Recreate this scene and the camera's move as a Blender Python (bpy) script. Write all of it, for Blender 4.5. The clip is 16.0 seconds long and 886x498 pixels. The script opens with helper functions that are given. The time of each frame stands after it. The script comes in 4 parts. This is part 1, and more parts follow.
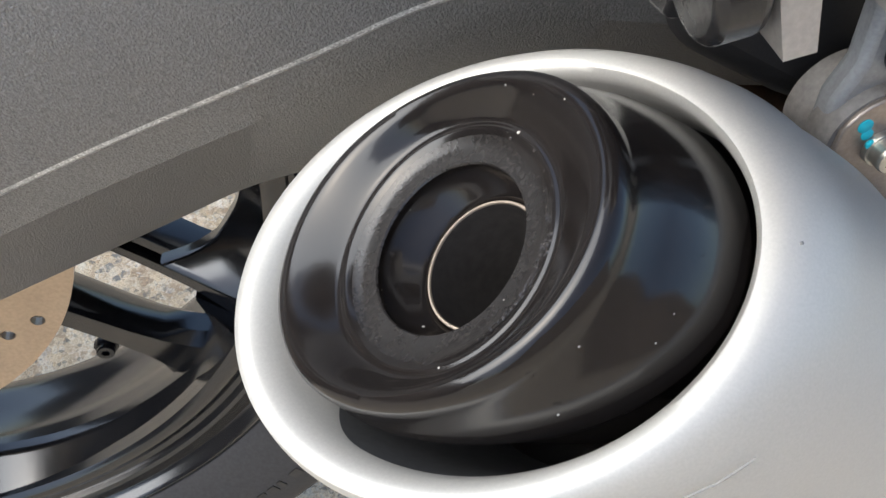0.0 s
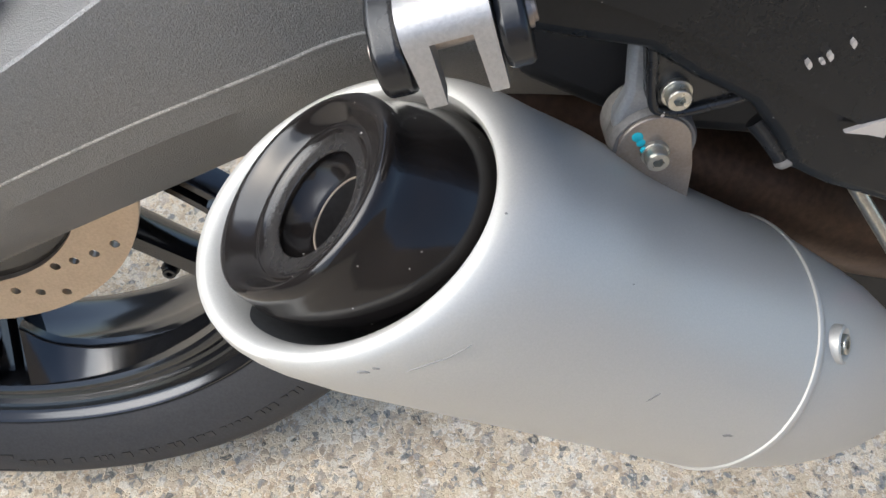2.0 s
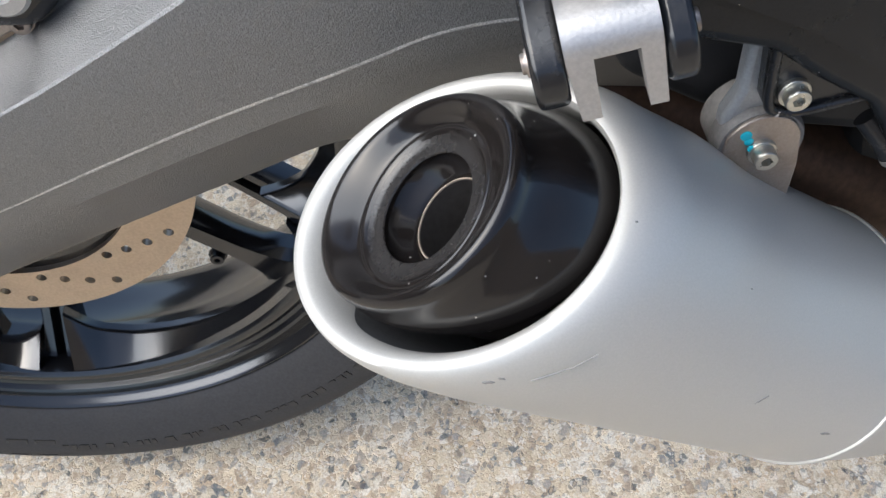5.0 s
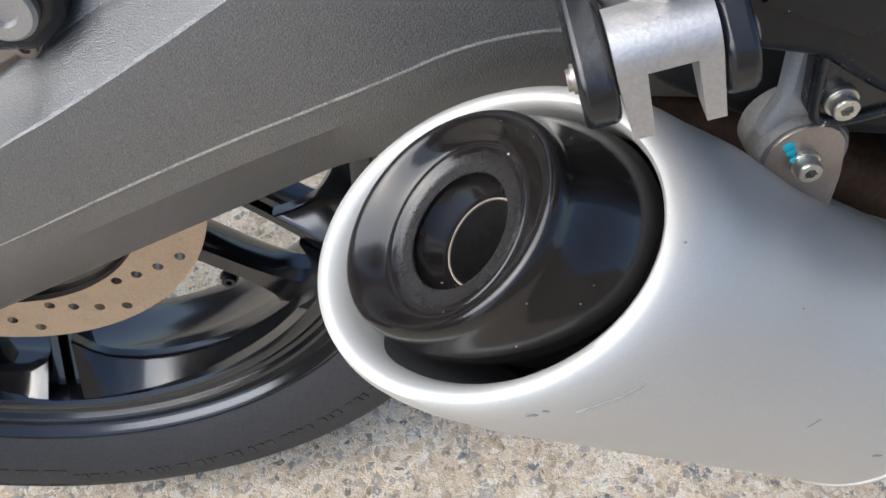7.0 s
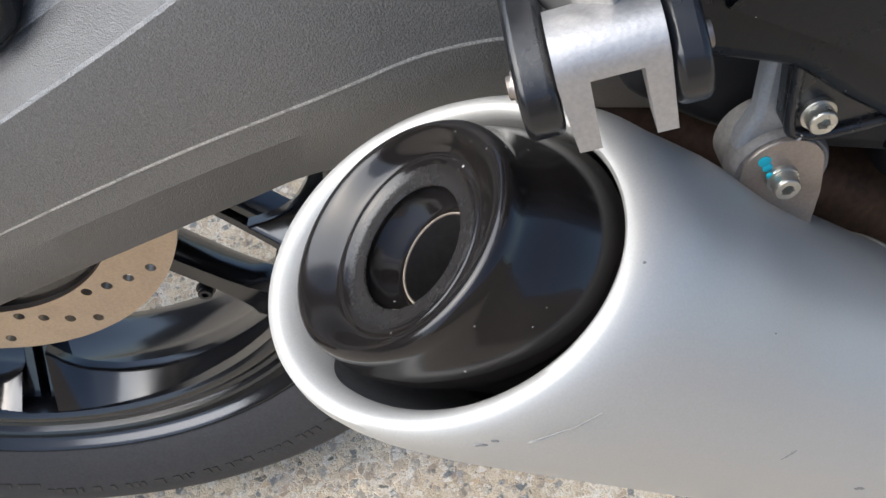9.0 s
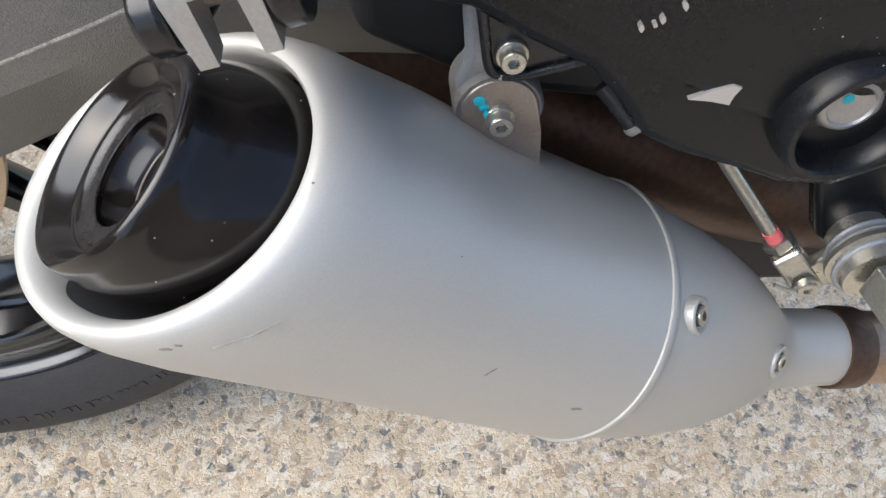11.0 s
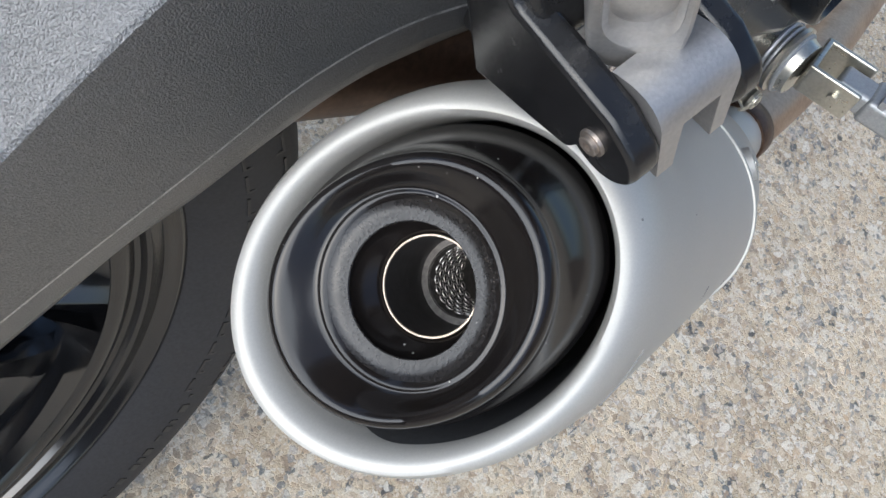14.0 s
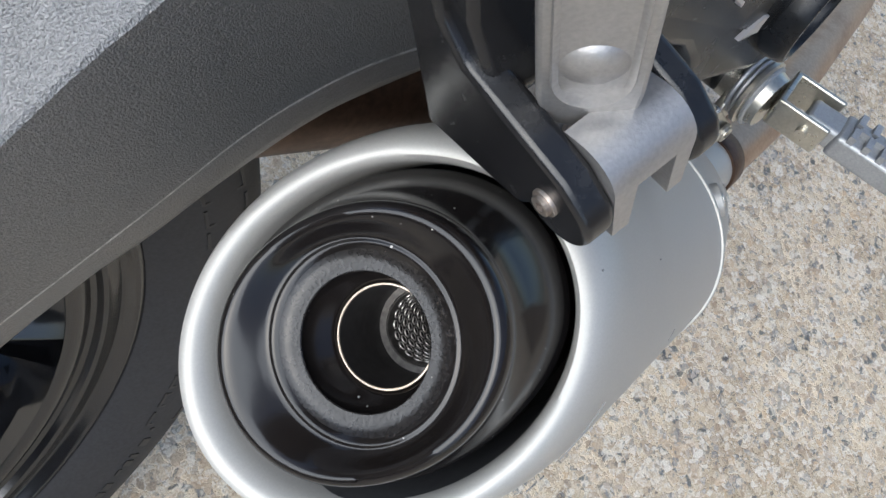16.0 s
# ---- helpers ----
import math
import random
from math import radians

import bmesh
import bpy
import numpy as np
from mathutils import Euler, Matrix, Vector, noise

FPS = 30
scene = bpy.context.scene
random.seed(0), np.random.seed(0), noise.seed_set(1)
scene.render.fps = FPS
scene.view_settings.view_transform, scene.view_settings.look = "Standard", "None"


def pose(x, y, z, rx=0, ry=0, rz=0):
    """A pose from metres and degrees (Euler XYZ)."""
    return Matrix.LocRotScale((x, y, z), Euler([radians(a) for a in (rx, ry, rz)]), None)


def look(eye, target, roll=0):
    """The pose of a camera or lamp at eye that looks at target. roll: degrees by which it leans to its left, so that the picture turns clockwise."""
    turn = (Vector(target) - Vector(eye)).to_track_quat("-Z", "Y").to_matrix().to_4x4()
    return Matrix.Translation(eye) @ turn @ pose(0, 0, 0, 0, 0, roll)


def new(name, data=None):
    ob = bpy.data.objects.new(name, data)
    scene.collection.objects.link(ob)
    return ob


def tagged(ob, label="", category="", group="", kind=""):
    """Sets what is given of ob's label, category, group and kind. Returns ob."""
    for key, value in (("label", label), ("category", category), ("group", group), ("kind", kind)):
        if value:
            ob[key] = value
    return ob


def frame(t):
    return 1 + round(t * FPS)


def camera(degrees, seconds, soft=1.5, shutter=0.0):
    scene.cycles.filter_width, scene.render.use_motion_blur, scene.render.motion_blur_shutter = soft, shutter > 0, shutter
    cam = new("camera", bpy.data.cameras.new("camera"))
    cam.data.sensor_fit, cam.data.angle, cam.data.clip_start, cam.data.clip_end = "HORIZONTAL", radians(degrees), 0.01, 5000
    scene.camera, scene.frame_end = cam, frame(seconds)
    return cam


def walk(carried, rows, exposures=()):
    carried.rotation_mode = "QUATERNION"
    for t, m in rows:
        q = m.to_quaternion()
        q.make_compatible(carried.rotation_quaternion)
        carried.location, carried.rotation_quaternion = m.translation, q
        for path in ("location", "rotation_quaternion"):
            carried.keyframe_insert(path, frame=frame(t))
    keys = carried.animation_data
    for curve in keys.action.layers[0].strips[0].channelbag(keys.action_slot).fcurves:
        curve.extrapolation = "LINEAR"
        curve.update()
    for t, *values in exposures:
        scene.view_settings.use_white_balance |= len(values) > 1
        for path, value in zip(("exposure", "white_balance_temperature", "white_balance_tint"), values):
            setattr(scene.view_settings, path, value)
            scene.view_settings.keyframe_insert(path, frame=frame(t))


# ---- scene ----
cam = camera(56.1, 16.0)
# start of the path in the world, its length and the first turn
METRES = 0.57988
START = pose(0.2102, -0.1829, 0.5924, -59.411, -4.599, -10.846)
ROWS = [
    (0.0, 0.0, 0.0, 0.0, 0.0, 0.0, 0.0),
    (0.5, 0.0212, -0.0105, 0.0068, 2.07, -0.29, -0.73),
    (1.0, 0.051, -0.0206, 0.0034, 4.59, -0.66, -1.77),
    (1.5, 0.0987, -0.0933, -0.0002, 6.9, -1.58, -2.82),
    (2.0, 0.1462, -0.1606, 0.0018, 8.48, -2.7, -3.59),
    (2.5, 0.1417, -0.1616, 0.0089, 9.06, -3.66, -3.99),
    (3.0, 0.1227, -0.1604, 0.0103, 8.95, -4.44, -4.02),
    (3.5, 0.1017, -0.1698, 0.0148, 8.52, -4.96, -3.9),
    (6.0, 0.069, -0.1523, 0.0209, 7.26, -5.1, -2.85),
    (6.5, 0.067, -0.1489, 0.0208, 7.29, -4.83, -2.39),
    (7.0, 0.0514, -0.14, 0.0255, 7.49, -4.48, -2.07),
    (7.5, 0.0557, -0.132, 0.0277, 7.72, -4.11, -1.86),
    (8.0, 0.0658, -0.1207, 0.0311, 8.04, -3.74, -1.85),
    (10.5, 0.1458, -0.1015, 0.0309, 7.83, -4.43, -3.83),
    (11.0, 0.2218, -0.1277, 0.014, 6.34, -5.63, -4.05),
    (11.5, 0.2072, -0.1669, 0.0338, 3.21, -7.28, -2.44),
    (12.0, 0.084, -0.1242, 0.0678, -2.53, -9.61, 1.13),
    (12.5, -0.0224, -0.102, 0.1024, -8.61, -12.31, 5.82),
    (13.0, -0.0255, -0.0999, 0.1069, -15.22, -15.45, 10.23),
    (13.5, -0.0731, -0.074, 0.1311, -21.11, -18.54, 13.58),
    (14.0, -0.1043, -0.0635, 0.1549, -24.9, -20.49, 15.75),
    (14.5, -0.104, -0.067, 0.1513, -27.22, -21.54, 16.71),
    (15.0, -0.0872, -0.0686, 0.149, -27.92, -21.55, 16.86),
    (15.5, -0.081, -0.0628, 0.1543, -27.54, -20.97, 16.39),
    (16.0, -0.0827, -0.0539, 0.1646, -26.11, -20.0, 15.08),
]

walk(cam, [(t, START @ pose(METRES * x, METRES * y, METRES * z, 90 + pitch, roll, yaw)) for t, x, y, z, yaw, pitch, roll in ROWS],
     exposures=[(0.0, 1.20, 6300, 7), (3.0, 1.10, 6150, 7), (8.0, 1.05, 6050, 8), (11.0, 1.10, 6250, 8), (12.0, 0.96, 6100, 8), (13.5, 0.63, 5900, 6), (16.0, 0.62, 5900, 6)])

# ---- light ----
world = bpy.data.worlds.new("daylight")
scene.world = world
world.use_nodes = True
wn = world.node_tree
sky = wn.nodes.new("ShaderNodeTexSky")
sky.sky_type, sky.sun_disc = "NISHITA", False
sky.sun_elevation, sky.sun_rotation = radians(44), radians(268)
sky.air_density, sky.dust_density = 1.0, 3.0
wn.links.new(sky.outputs[0], wn.nodes["Background"].inputs[0])
wn.nodes["Background"].inputs[1].default_value = 0.13
sun_data = bpy.data.lights.new("sun", "SUN")
sun_data.energy, sun_data.angle, sun_data.color = 1.75, radians(66), (1.0, 0.99, 0.98)
sun = new("sun", sun_data)
sun.matrix_world = look((-3.0, 0.0, 2.9), (0, 0, 0))


# ---- materials ----
def principled(name, color, rough=0.5, metal=0.0, coat=0.0, spec=0.5):
    m = bpy.data.materials.new(name)
    m.use_nodes = True
    b = m.node_tree.nodes["Principled BSDF"]
    b.inputs["Base Color"].default_value = (*color, 1)
    b.inputs["Roughness"].default_value = rough
    b.inputs["Metallic"].default_value = metal
    b.inputs["Coat Weight"].default_value = coat
    b.inputs["Coat Roughness"].default_value = 0.12
    b.inputs["Specular IOR Level"].default_value = spec
    return m


def textured(name, color, rough=0.5, metal=0.0, coat=0.0, spec=0.5, scale=400.0, vary=0.15, bump=0.1, depth=0.0004,
             stain=18.0, stain_amount=0.15, stain_color=None, rough_vary=0.12, specks=0.0):
    """Grain and stains at two scales in colour and roughness, with fine relief."""
    m = principled(name, color, rough, metal, coat, spec)
    nt = m.node_tree
    b = nt.nodes["Principled BSDF"]
    co = nt.nodes.new("ShaderNodeTexCoord")
    fine = nt.nodes.new("ShaderNodeTexNoise")
    fine.inputs["Scale"].default_value, fine.inputs["Detail"].default_value = scale, 4
    broad = nt.nodes.new("ShaderNodeTexNoise")
    broad.inputs["Scale"].default_value, broad.inputs["Detail"].default_value, broad.inputs["Roughness"].default_value = stain, 6, 0.65
    for n in (fine, broad):
        nt.links.new(co.outputs["Object"], n.inputs["Vector"])
    mul = nt.nodes.new("ShaderNodeMix")
    mul.data_type, mul.blend_type = "RGBA", "MULTIPLY"
    ramp = nt.nodes.new("ShaderNodeMapRange")
    ramp.inputs["From Min"].default_value, ramp.inputs["From Max"].default_value = 0.3, 0.7
    ramp.inputs["To Min"].default_value, ramp.inputs["To Max"].default_value = 1 - vary, 1 + vary
    nt.links.new(fine.outputs["Fac"], ramp.inputs["Value"])
    mul.inputs["Factor"].default_value = 1.0
    mul.inputs["A"].default_value = (*color, 1)
    nt.links.new(ramp.outputs["Result"], mul.inputs["B"])
    mix = nt.nodes.new("ShaderNodeMix")
    mix.data_type = "RGBA"
    sr = nt.nodes.new("ShaderNodeMapRange")
    sr.inputs["From Min"].default_value, sr.inputs["From Max"].default_value = 0.5, 0.75
    sr.inputs["To Min"].default_value, sr.inputs["To Max"].default_value = 0, stain_amount
    nt.links.new(broad.outputs["Fac"], sr.inputs["Value"])
    nt.links.new(sr.outputs["Result"], mix.inputs["Factor"])
    nt.links.new(mul.outputs["Result"], mix.inputs["A"])
    mix.inputs["B"].default_value = (*(stain_color or [c * 0.5 for c in color]), 1)
    nt.links.new(mix.outputs["Result"], b.inputs["Base Color"])
    rr = nt.nodes.new("ShaderNodeMapRange")
    rr.inputs["To Min"].default_value, rr.inputs["To Max"].default_value = rough - rough_vary, rough + rough_vary
    nt.links.new(broad.outputs["Fac"], rr.inputs["Value"])
    nt.links.new(rr.outputs["Result"], b.inputs["Roughness"])
    if specks:
        vo = nt.nodes.new("ShaderNodeTexVoronoi")
        vo.inputs["Scale"].default_value = specks
        nt.links.new(co.outputs["Object"], vo.inputs["Vector"])
        sc = nt.nodes.new("ShaderNodeSeparateColor")
        nt.links.new(vo.outputs["Color"], sc.inputs["Color"])
        size = nt.nodes.new("ShaderNodeMath")
        size.operation = "MULTIPLY"
        nt.links.new(sc.outputs["Red"], size.inputs[0])
        size.inputs[1].default_value = 0.11
        near = nt.nodes.new("ShaderNodeMath")
        near.operation = "LESS_THAN"
        nt.links.new(vo.outputs["Distance"], near.inputs[0])
        nt.links.new(size.outputs[0], near.inputs[1])
        some = nt.nodes.new("ShaderNodeMath")
        some.operation = "GREATER_THAN"
        nt.links.new(sc.outputs["Green"], some.inputs[0])
        some.inputs[1].default_value = 0.72
        both = nt.nodes.new("ShaderNodeMath")
        both.operation = "MULTIPLY"
        nt.links.new(near.outputs[0], both.inputs[0])
        nt.links.new(some.outputs[0], both.inputs[1])
        dust = nt.nodes.new("ShaderNodeMix")
        dust.data_type = "RGBA"
        nt.links.new(both.outputs[0], dust.inputs["Factor"])
        nt.links.new(mix.outputs["Result"], dust.inputs["A"])
        dust.inputs["B"].default_value = (0.4, 0.38, 0.35, 1)
        nt.links.new(dust.outputs["Result"], b.inputs["Base Color"])
    if bump:
        bp = nt.nodes.new("ShaderNodeBump")
        bp.inputs["Strength"].default_value, bp.inputs["Distance"].default_value = bump, depth
        nt.links.new(fine.outputs["Fac"], bp.inputs["Height"])
        nt.links.new(bp.outputs["Normal"], b.inputs["Normal"])
    return m


SILVER = textured("satin_silver_paint", (0.45, 0.44, 0.41), 0.45, 0.36, scale=1500, vary=0.04, bump=0.05, depth=0.0002, stain=14, stain_amount=0.1,
                  stain_color=(0.5, 0.46, 0.4), rough_vary=0.05)
CAP_BLACK = textured("baked_black_enamel", (0.0105, 0.0088, 0.0082), 0.14, 0.0, spec=0.45, scale=700, vary=0.2, bump=0.05, depth=0.0003, stain=60,
                     stain_amount=0.25, stain_color=(0.026, 0.020, 0.016), rough_vary=0.05, specks=260)
ARM_GREY = textured("charcoal_texture_paint", (0.215, 0.216, 0.218), 0.30, 0.75, scale=1500, vary=0.25, bump=0.9, depth=0.0006, stain=30, stain_amount=0.05, rough_vary=0.03)
RIM_BLACK = textured("gloss_black_rim", (0.008, 0.008, 0.009), 0.16, 0.0, coat=0.2, spec=0.7, scale=300, vary=0.2, bump=0.02, stain=40, stain_amount=0.2,
                     stain_color=(0.03, 0.028, 0.025), rough_vary=0.05)
RUBBER = textured("tyre_rubber", (0.027, 0.027, 0.029), 0.66, scale=500, vary=0.2, bump=0.15, stain=25, stain_amount=0.4, stain_color=(0.045, 0.042, 0.04))
DISC = textured("bronzed_brake_steel", (0.50, 0.40, 0.30), 0.38, 0.85, scale=600, vary=0.08, bump=0.05, stain=30, stain_amount=0.3, stain_color=(0.33, 0.25, 0.18))
DARK = textured("dark_plastic", (0.010, 0.010, 0.011), 0.55, scale=800, vary=0.2, bump=0.2, stain=30, stain_amount=0.2, stain_color=(0.03, 0.028, 0.025))
PANEL = textured("satin_black_panel", (0.0085, 0.009, 0.010), 0.27, spec=0.28, scale=900, vary=0.2, bump=0.12, stain=25, stain_amount=0.2, stain_color=(0.022, 0.021, 0.021), specks=330)
BRACKET = textured("black_bracket_paint", (0.011, 0.011, 0.012), 0.25, scale=500, vary=0.2, bump=0.15, stain=60, stain_amount=0.3, stain_color=(0.05, 0.048, 0.045))
CAST = textured("cast_aluminium", (0.43, 0.42, 0.41), 0.46, 0.8, scale=900, vary=0.08, bump=0.25, depth=0.0004, stain=70, stain_amount=0.4, stain_color=(0.6, 0.57, 0.54))
ZINC = textured("zinc_plate", (0.52, 0.50, 0.44), 0.3, 0.9, scale=600, vary=0.1, bump=0.1, stain=120, stain_amount=0.4, stain_color=(0.35, 0.32, 0.25))
STEEL = textured("grey_steel_plate", (0.36, 0.31, 0.27), 0.42, 0.8, scale=900, vary=0.1, bump=0.1, stain=60, stain_amount=0.5, stain_color=(0.2, 0.15, 0.11))
BROWN = textured("heat_browned_steel", (0.10, 0.062, 0.043), 0.45, 0.7, scale=300, vary=0.2, bump=0.15, stain=50, stain_amount=0.6, stain_color=(0.06, 0.04, 0.03))
CAP_DUSTY = textured("dusty_black_enamel", (0.018, 0.016, 0.015), 0.26, scale=900, vary=0.4, bump=0.3, depth=0.0003, stain=90, stain_amount=0.6, stain_color=(0.012, 0.012, 0.012), rough_vary=0.15, specks=420)
LIP_GREY = textured("dull_grey_inside", (0.055, 0.056, 0.058), 0.5, scale=500, vary=0.15, bump=0.1, stain=40, stain_amount=0.3, stain_color=(0.03, 0.028, 0.026))
HOLE_EDGE = principled("bright_hole_edge", (0.6, 0.57, 0.54), 0.4, 0.7)
CORE = textured("sooty_core_steel", (0.15, 0.14, 0.13), 0.4, 0.6, scale=500, vary=0.3, bump=0.1)
SOOT_AND_SHADE = textured("soot_and_hole_shade", (0.022, 0.020, 0.019), 0.4, scale=400, vary=0.3, bump=0.1)
BUSH = textured("grey_rubber", (0.16, 0.15, 0.14), 0.6, scale=600, vary=0.2, bump=0.15, stain=80, stain_amount=0.5)
GREY_CAST = textured("light_grey_casting", (0.34, 0.35, 0.36), 0.45, 0.55, scale=900, vary=0.1, bump=0.2, stain=80, stain_amount=0.4, stain_color=(0.22, 0.21, 0.2))
PIPE_TAN = textured("heat_tinted_pipe", (0.40, 0.29, 0.21), 0.4, 0.8, scale=400, vary=0.12, bump=0.1, stain=40, stain_amount=0.7, stain_color=(0.2, 0.12, 0.08))
RUBBER_MARK = textured("raised_rubber", (0.014, 0.014, 0.015), 0.42, scale=500, vary=0.2, bump=0.1, stain=25, stain_amount=0.4, stain_color=(0.08, 0.075, 0.07))
WORN_EDGE = textured("worn_bright_edge", (0.55, 0.55, 0.55), 0.4, 0.6, scale=1500, vary=0.5, bump=0.4, stain=120, stain_amount=0.8, stain_color=(0.15, 0.15, 0.15))
EDGE_STEEL = principled("bare_steel_edge", (0.55, 0.46, 0.37), 0.45, 0.9)
REFLECT_BROWN = textured("brown_render", (0.46, 0.37, 0.29), 0.8, scale=120, vary=0.2, bump=0.3, depth=0.003, stain=2, stain_amount=0.4)
BLOCK_BROWN = textured("dark_brown_render", (0.10, 0.08, 0.065), 0.85, scale=120, vary=0.2, bump=0.3, depth=0.003, stain=2, stain_amount=0.4)
SCUFF = principled("rubbed_scuff", (0.22, 0.215, 0.205), 0.6, 0.0)
CYAN = principled("cyan_paint_mark", (0.02, 0.45, 0.55), 0.5)
PINK = principled("red_paint_mark", (0.75, 0.16, 0.16), 0.5)
WET = principled("oily_wet", (0.03, 0.025, 0.022), 0.06, 0.0, coat=1.0, spec=0.8)
SCRATCH = principled("bare_scratch", (0.55, 0.52, 0.5), 0.4, 0.5)


def aggregate_material():
    m = principled("exposed_aggregate", (0.4, 0.36, 0.3), 0.85)
    nt = m.node_tree
    b = nt.nodes["Principled BSDF"]
    co = nt.nodes.new("ShaderNodeTexCoord")

    def node(kind, **inputs):
        n = nt.nodes.new(kind)
        for k, v in inputs.items():
            n.inputs[k].default_value = v
        return n

    def link(a, bb):
        nt.links.new(a, bb)

    warp = node("ShaderNodeTexNoise", Scale=90.0, Detail=3.0)
    link(co.outputs["Object"], warp.inputs["Vector"])
    sub = nt.nodes.new("ShaderNodeVectorMath")
    sub.operation = "MULTIPLY_ADD"
    sub.inputs[1].default_value = (0.008, 0.008, 0.008)
    link(warp.outputs["Color"], sub.inputs[0])
    link(co.outputs["Object"], sub.inputs[2])
    out_h = None
    base = node("ShaderNodeTexNoise", Scale=7.0, Detail=7.0, Roughness=0.65)
    link(co.outputs["Object"], base.inputs["Vector"])
    br = nt.nodes.new("ShaderNodeValToRGB")
    e = br.color_ramp.elements
    e[0].position, e[0].color = 0.36, (0.36, 0.285, 0.19, 1)
    e[1].position, e[1].color = 0.64, (0.72, 0.61, 0.44, 1)
    link(base.outputs["Fac"], br.inputs["Fac"])
    col = br.outputs["Color"]
    palette = ((0.0, (0.055, 0.06, 0.065, 1)), (0.07, (0.13, 0.143, 0.15, 1)), (0.15, (0.30, 0.285, 0.26, 1)), (0.22, (0.30, 0.22, 0.15, 1)), (0.36, (0.46, 0.37, 0.265, 1)), (0.52, (0.54, 0.46, 0.34, 1)),
               (0.68, (0.60, 0.55, 0.45, 1)), (0.82, (0.66, 0.62, 0.54, 1)), (0.93, (0.50, 0.36, 0.22, 1)), (1.0, (0.38, 0.36, 0.34, 1)))
    for scale, edge, keep, amount in ((58.0, 0.04, 0.25, 0.6), (95.0, 0.045, 0.5, 0.9), (165.0, 0.05, 0.65, 0.85), (330.0, 0.06, 0.7, 0.6)):
        vo = node("ShaderNodeTexVoronoi", Scale=scale, Randomness=1.0)
        ve = node("ShaderNodeTexVoronoi", Scale=scale, Randomness=1.0)
        ve.feature = "DISTANCE_TO_EDGE"
        for q in (vo, ve):
            link(sub.outputs[0], q.inputs["Vector"])
        sep = nt.nodes.new("ShaderNodeSeparateColor")
        link(vo.outputs["Color"], sep.inputs["Color"])
        stone = nt.nodes.new("ShaderNodeValToRGB")
        se = stone.color_ramp.elements
        se[0].position, se[0].color = palette[0]
        se[1].position, se[1].color = palette[-1]
        for p, c in palette[1:-1]:
            x = se.new(p)
            x.color = c
        link(sep.outputs["Red"], stone.inputs["Fac"])
        inside = node("ShaderNodeMapRange", **{"From Min": edge * 0.3, "From Max": edge * 2.6, "To Min": 0.0, "To Max": 1.0})
        link(ve.outputs["Distance"], inside.inputs["Value"])
        pick = node("ShaderNodeMath")
        pick.operation = "LESS_THAN"
        link(sep.outputs["Green"], pick.inputs[0])
        pick.inputs[1].default_value = keep
        fac = node("ShaderNodeMath")
        fac.operation = "MULTIPLY"
        link(inside.outputs["Result"], fac.inputs[0])
        link(pick.outputs[0], fac.inputs[1])
        soft = node("ShaderNodeMath")
        soft.operation = "MULTIPLY"
        link(fac.outputs[0], soft.inputs[0])
        soft.inputs[1].default_value = amount
        mx = nt.nodes.new("ShaderNodeMix")
        mx.data_type = "RGBA"
        link(soft.outputs[0], mx.inputs["Factor"])
        link(col, mx.inputs["A"])
        link(stone.outputs["Color"], mx.inputs["B"])
        col = mx.outputs["Result"]
        if out_h is None:
            out_h = fac.outputs[0]
        else:
            ad = node("ShaderNodeMath")
            ad.operation = "MAXIMUM"
            link(out_h, ad.inputs[0])
            link(fac.outputs[0], ad.inputs[1])
            out_h = ad.outputs[0]
    grit = node("ShaderNodeTexNoise", Scale=700.0, Detail=3.0)
    link(co.outputs["Object"], grit.inputs["Vector"])
    gm = node("ShaderNodeMapRange", **{"From Min": 0.3, "From Max": 0.7, "To Min": 0.75, "To Max": 1.22})
    link(grit.outputs["Fac"], gm.inputs["Value"])
    fin = nt.nodes.new("ShaderNodeMix")
    fin.data_type, fin.blend_type = "RGBA", "MULTIPLY"
    fin.inputs["Factor"].default_value = 1.0
    link(col, fin.inputs["A"])
    link(gm.outputs["Result"], fin.inputs["B"])
    link(fin.outputs["Result"], b.inputs["Base Color"])
    hh = node("ShaderNodeMath")
    hh.operation = "MULTIPLY_ADD"
    link(grit.outputs["Fac"], hh.inputs[0])
    hh.inputs[1].default_value = 0.6
    link(out_h, hh.inputs[2])
    bp = node("ShaderNodeBump", Strength=0.5, Distance=0.0015)
    link(hh.outputs[0], bp.inputs["Height"])
    link(bp.outputs["Normal"], b.inputs["Normal"])
    return m


GROUND = aggregate_material()


# ---- mesh helpers ----
def V(*c):
    return Vector(c)


def part(name, bm, material, parent, label="", smooth=True, bevel=0.0):
    me = bpy.data.meshes.new(name)
    bmesh.ops.recalc_face_normals(bm, faces=bm.faces)
    bm.to_mesh(me)
    bm.free()
    for m in material if isinstance(material, (list, tuple)) else (material,):
        me.materials.append(m)
    for p in me.polygons:
        p.use_smooth = smooth
    ob = new(name, me)
    ob.parent = parent
    if smooth:
        me.set_sharp_from_angle(angle=radians(38))
    if bevel:
        mod = ob.modifiers.new("bevel", "BEVEL")
        mod.width, mod.segments, mod.limit_method, mod.angle_limit = bevel, 3, "ANGLE", radians(30)
    return tagged(ob, label) if label else ob


def frame_of(axis, hint=(0, 0, 1)):
    a = Vector(axis).normalized()
    v = Vector(hint) - a * a.dot(Vector(hint))
    v.normalize()
    return a.cross(v), v, a


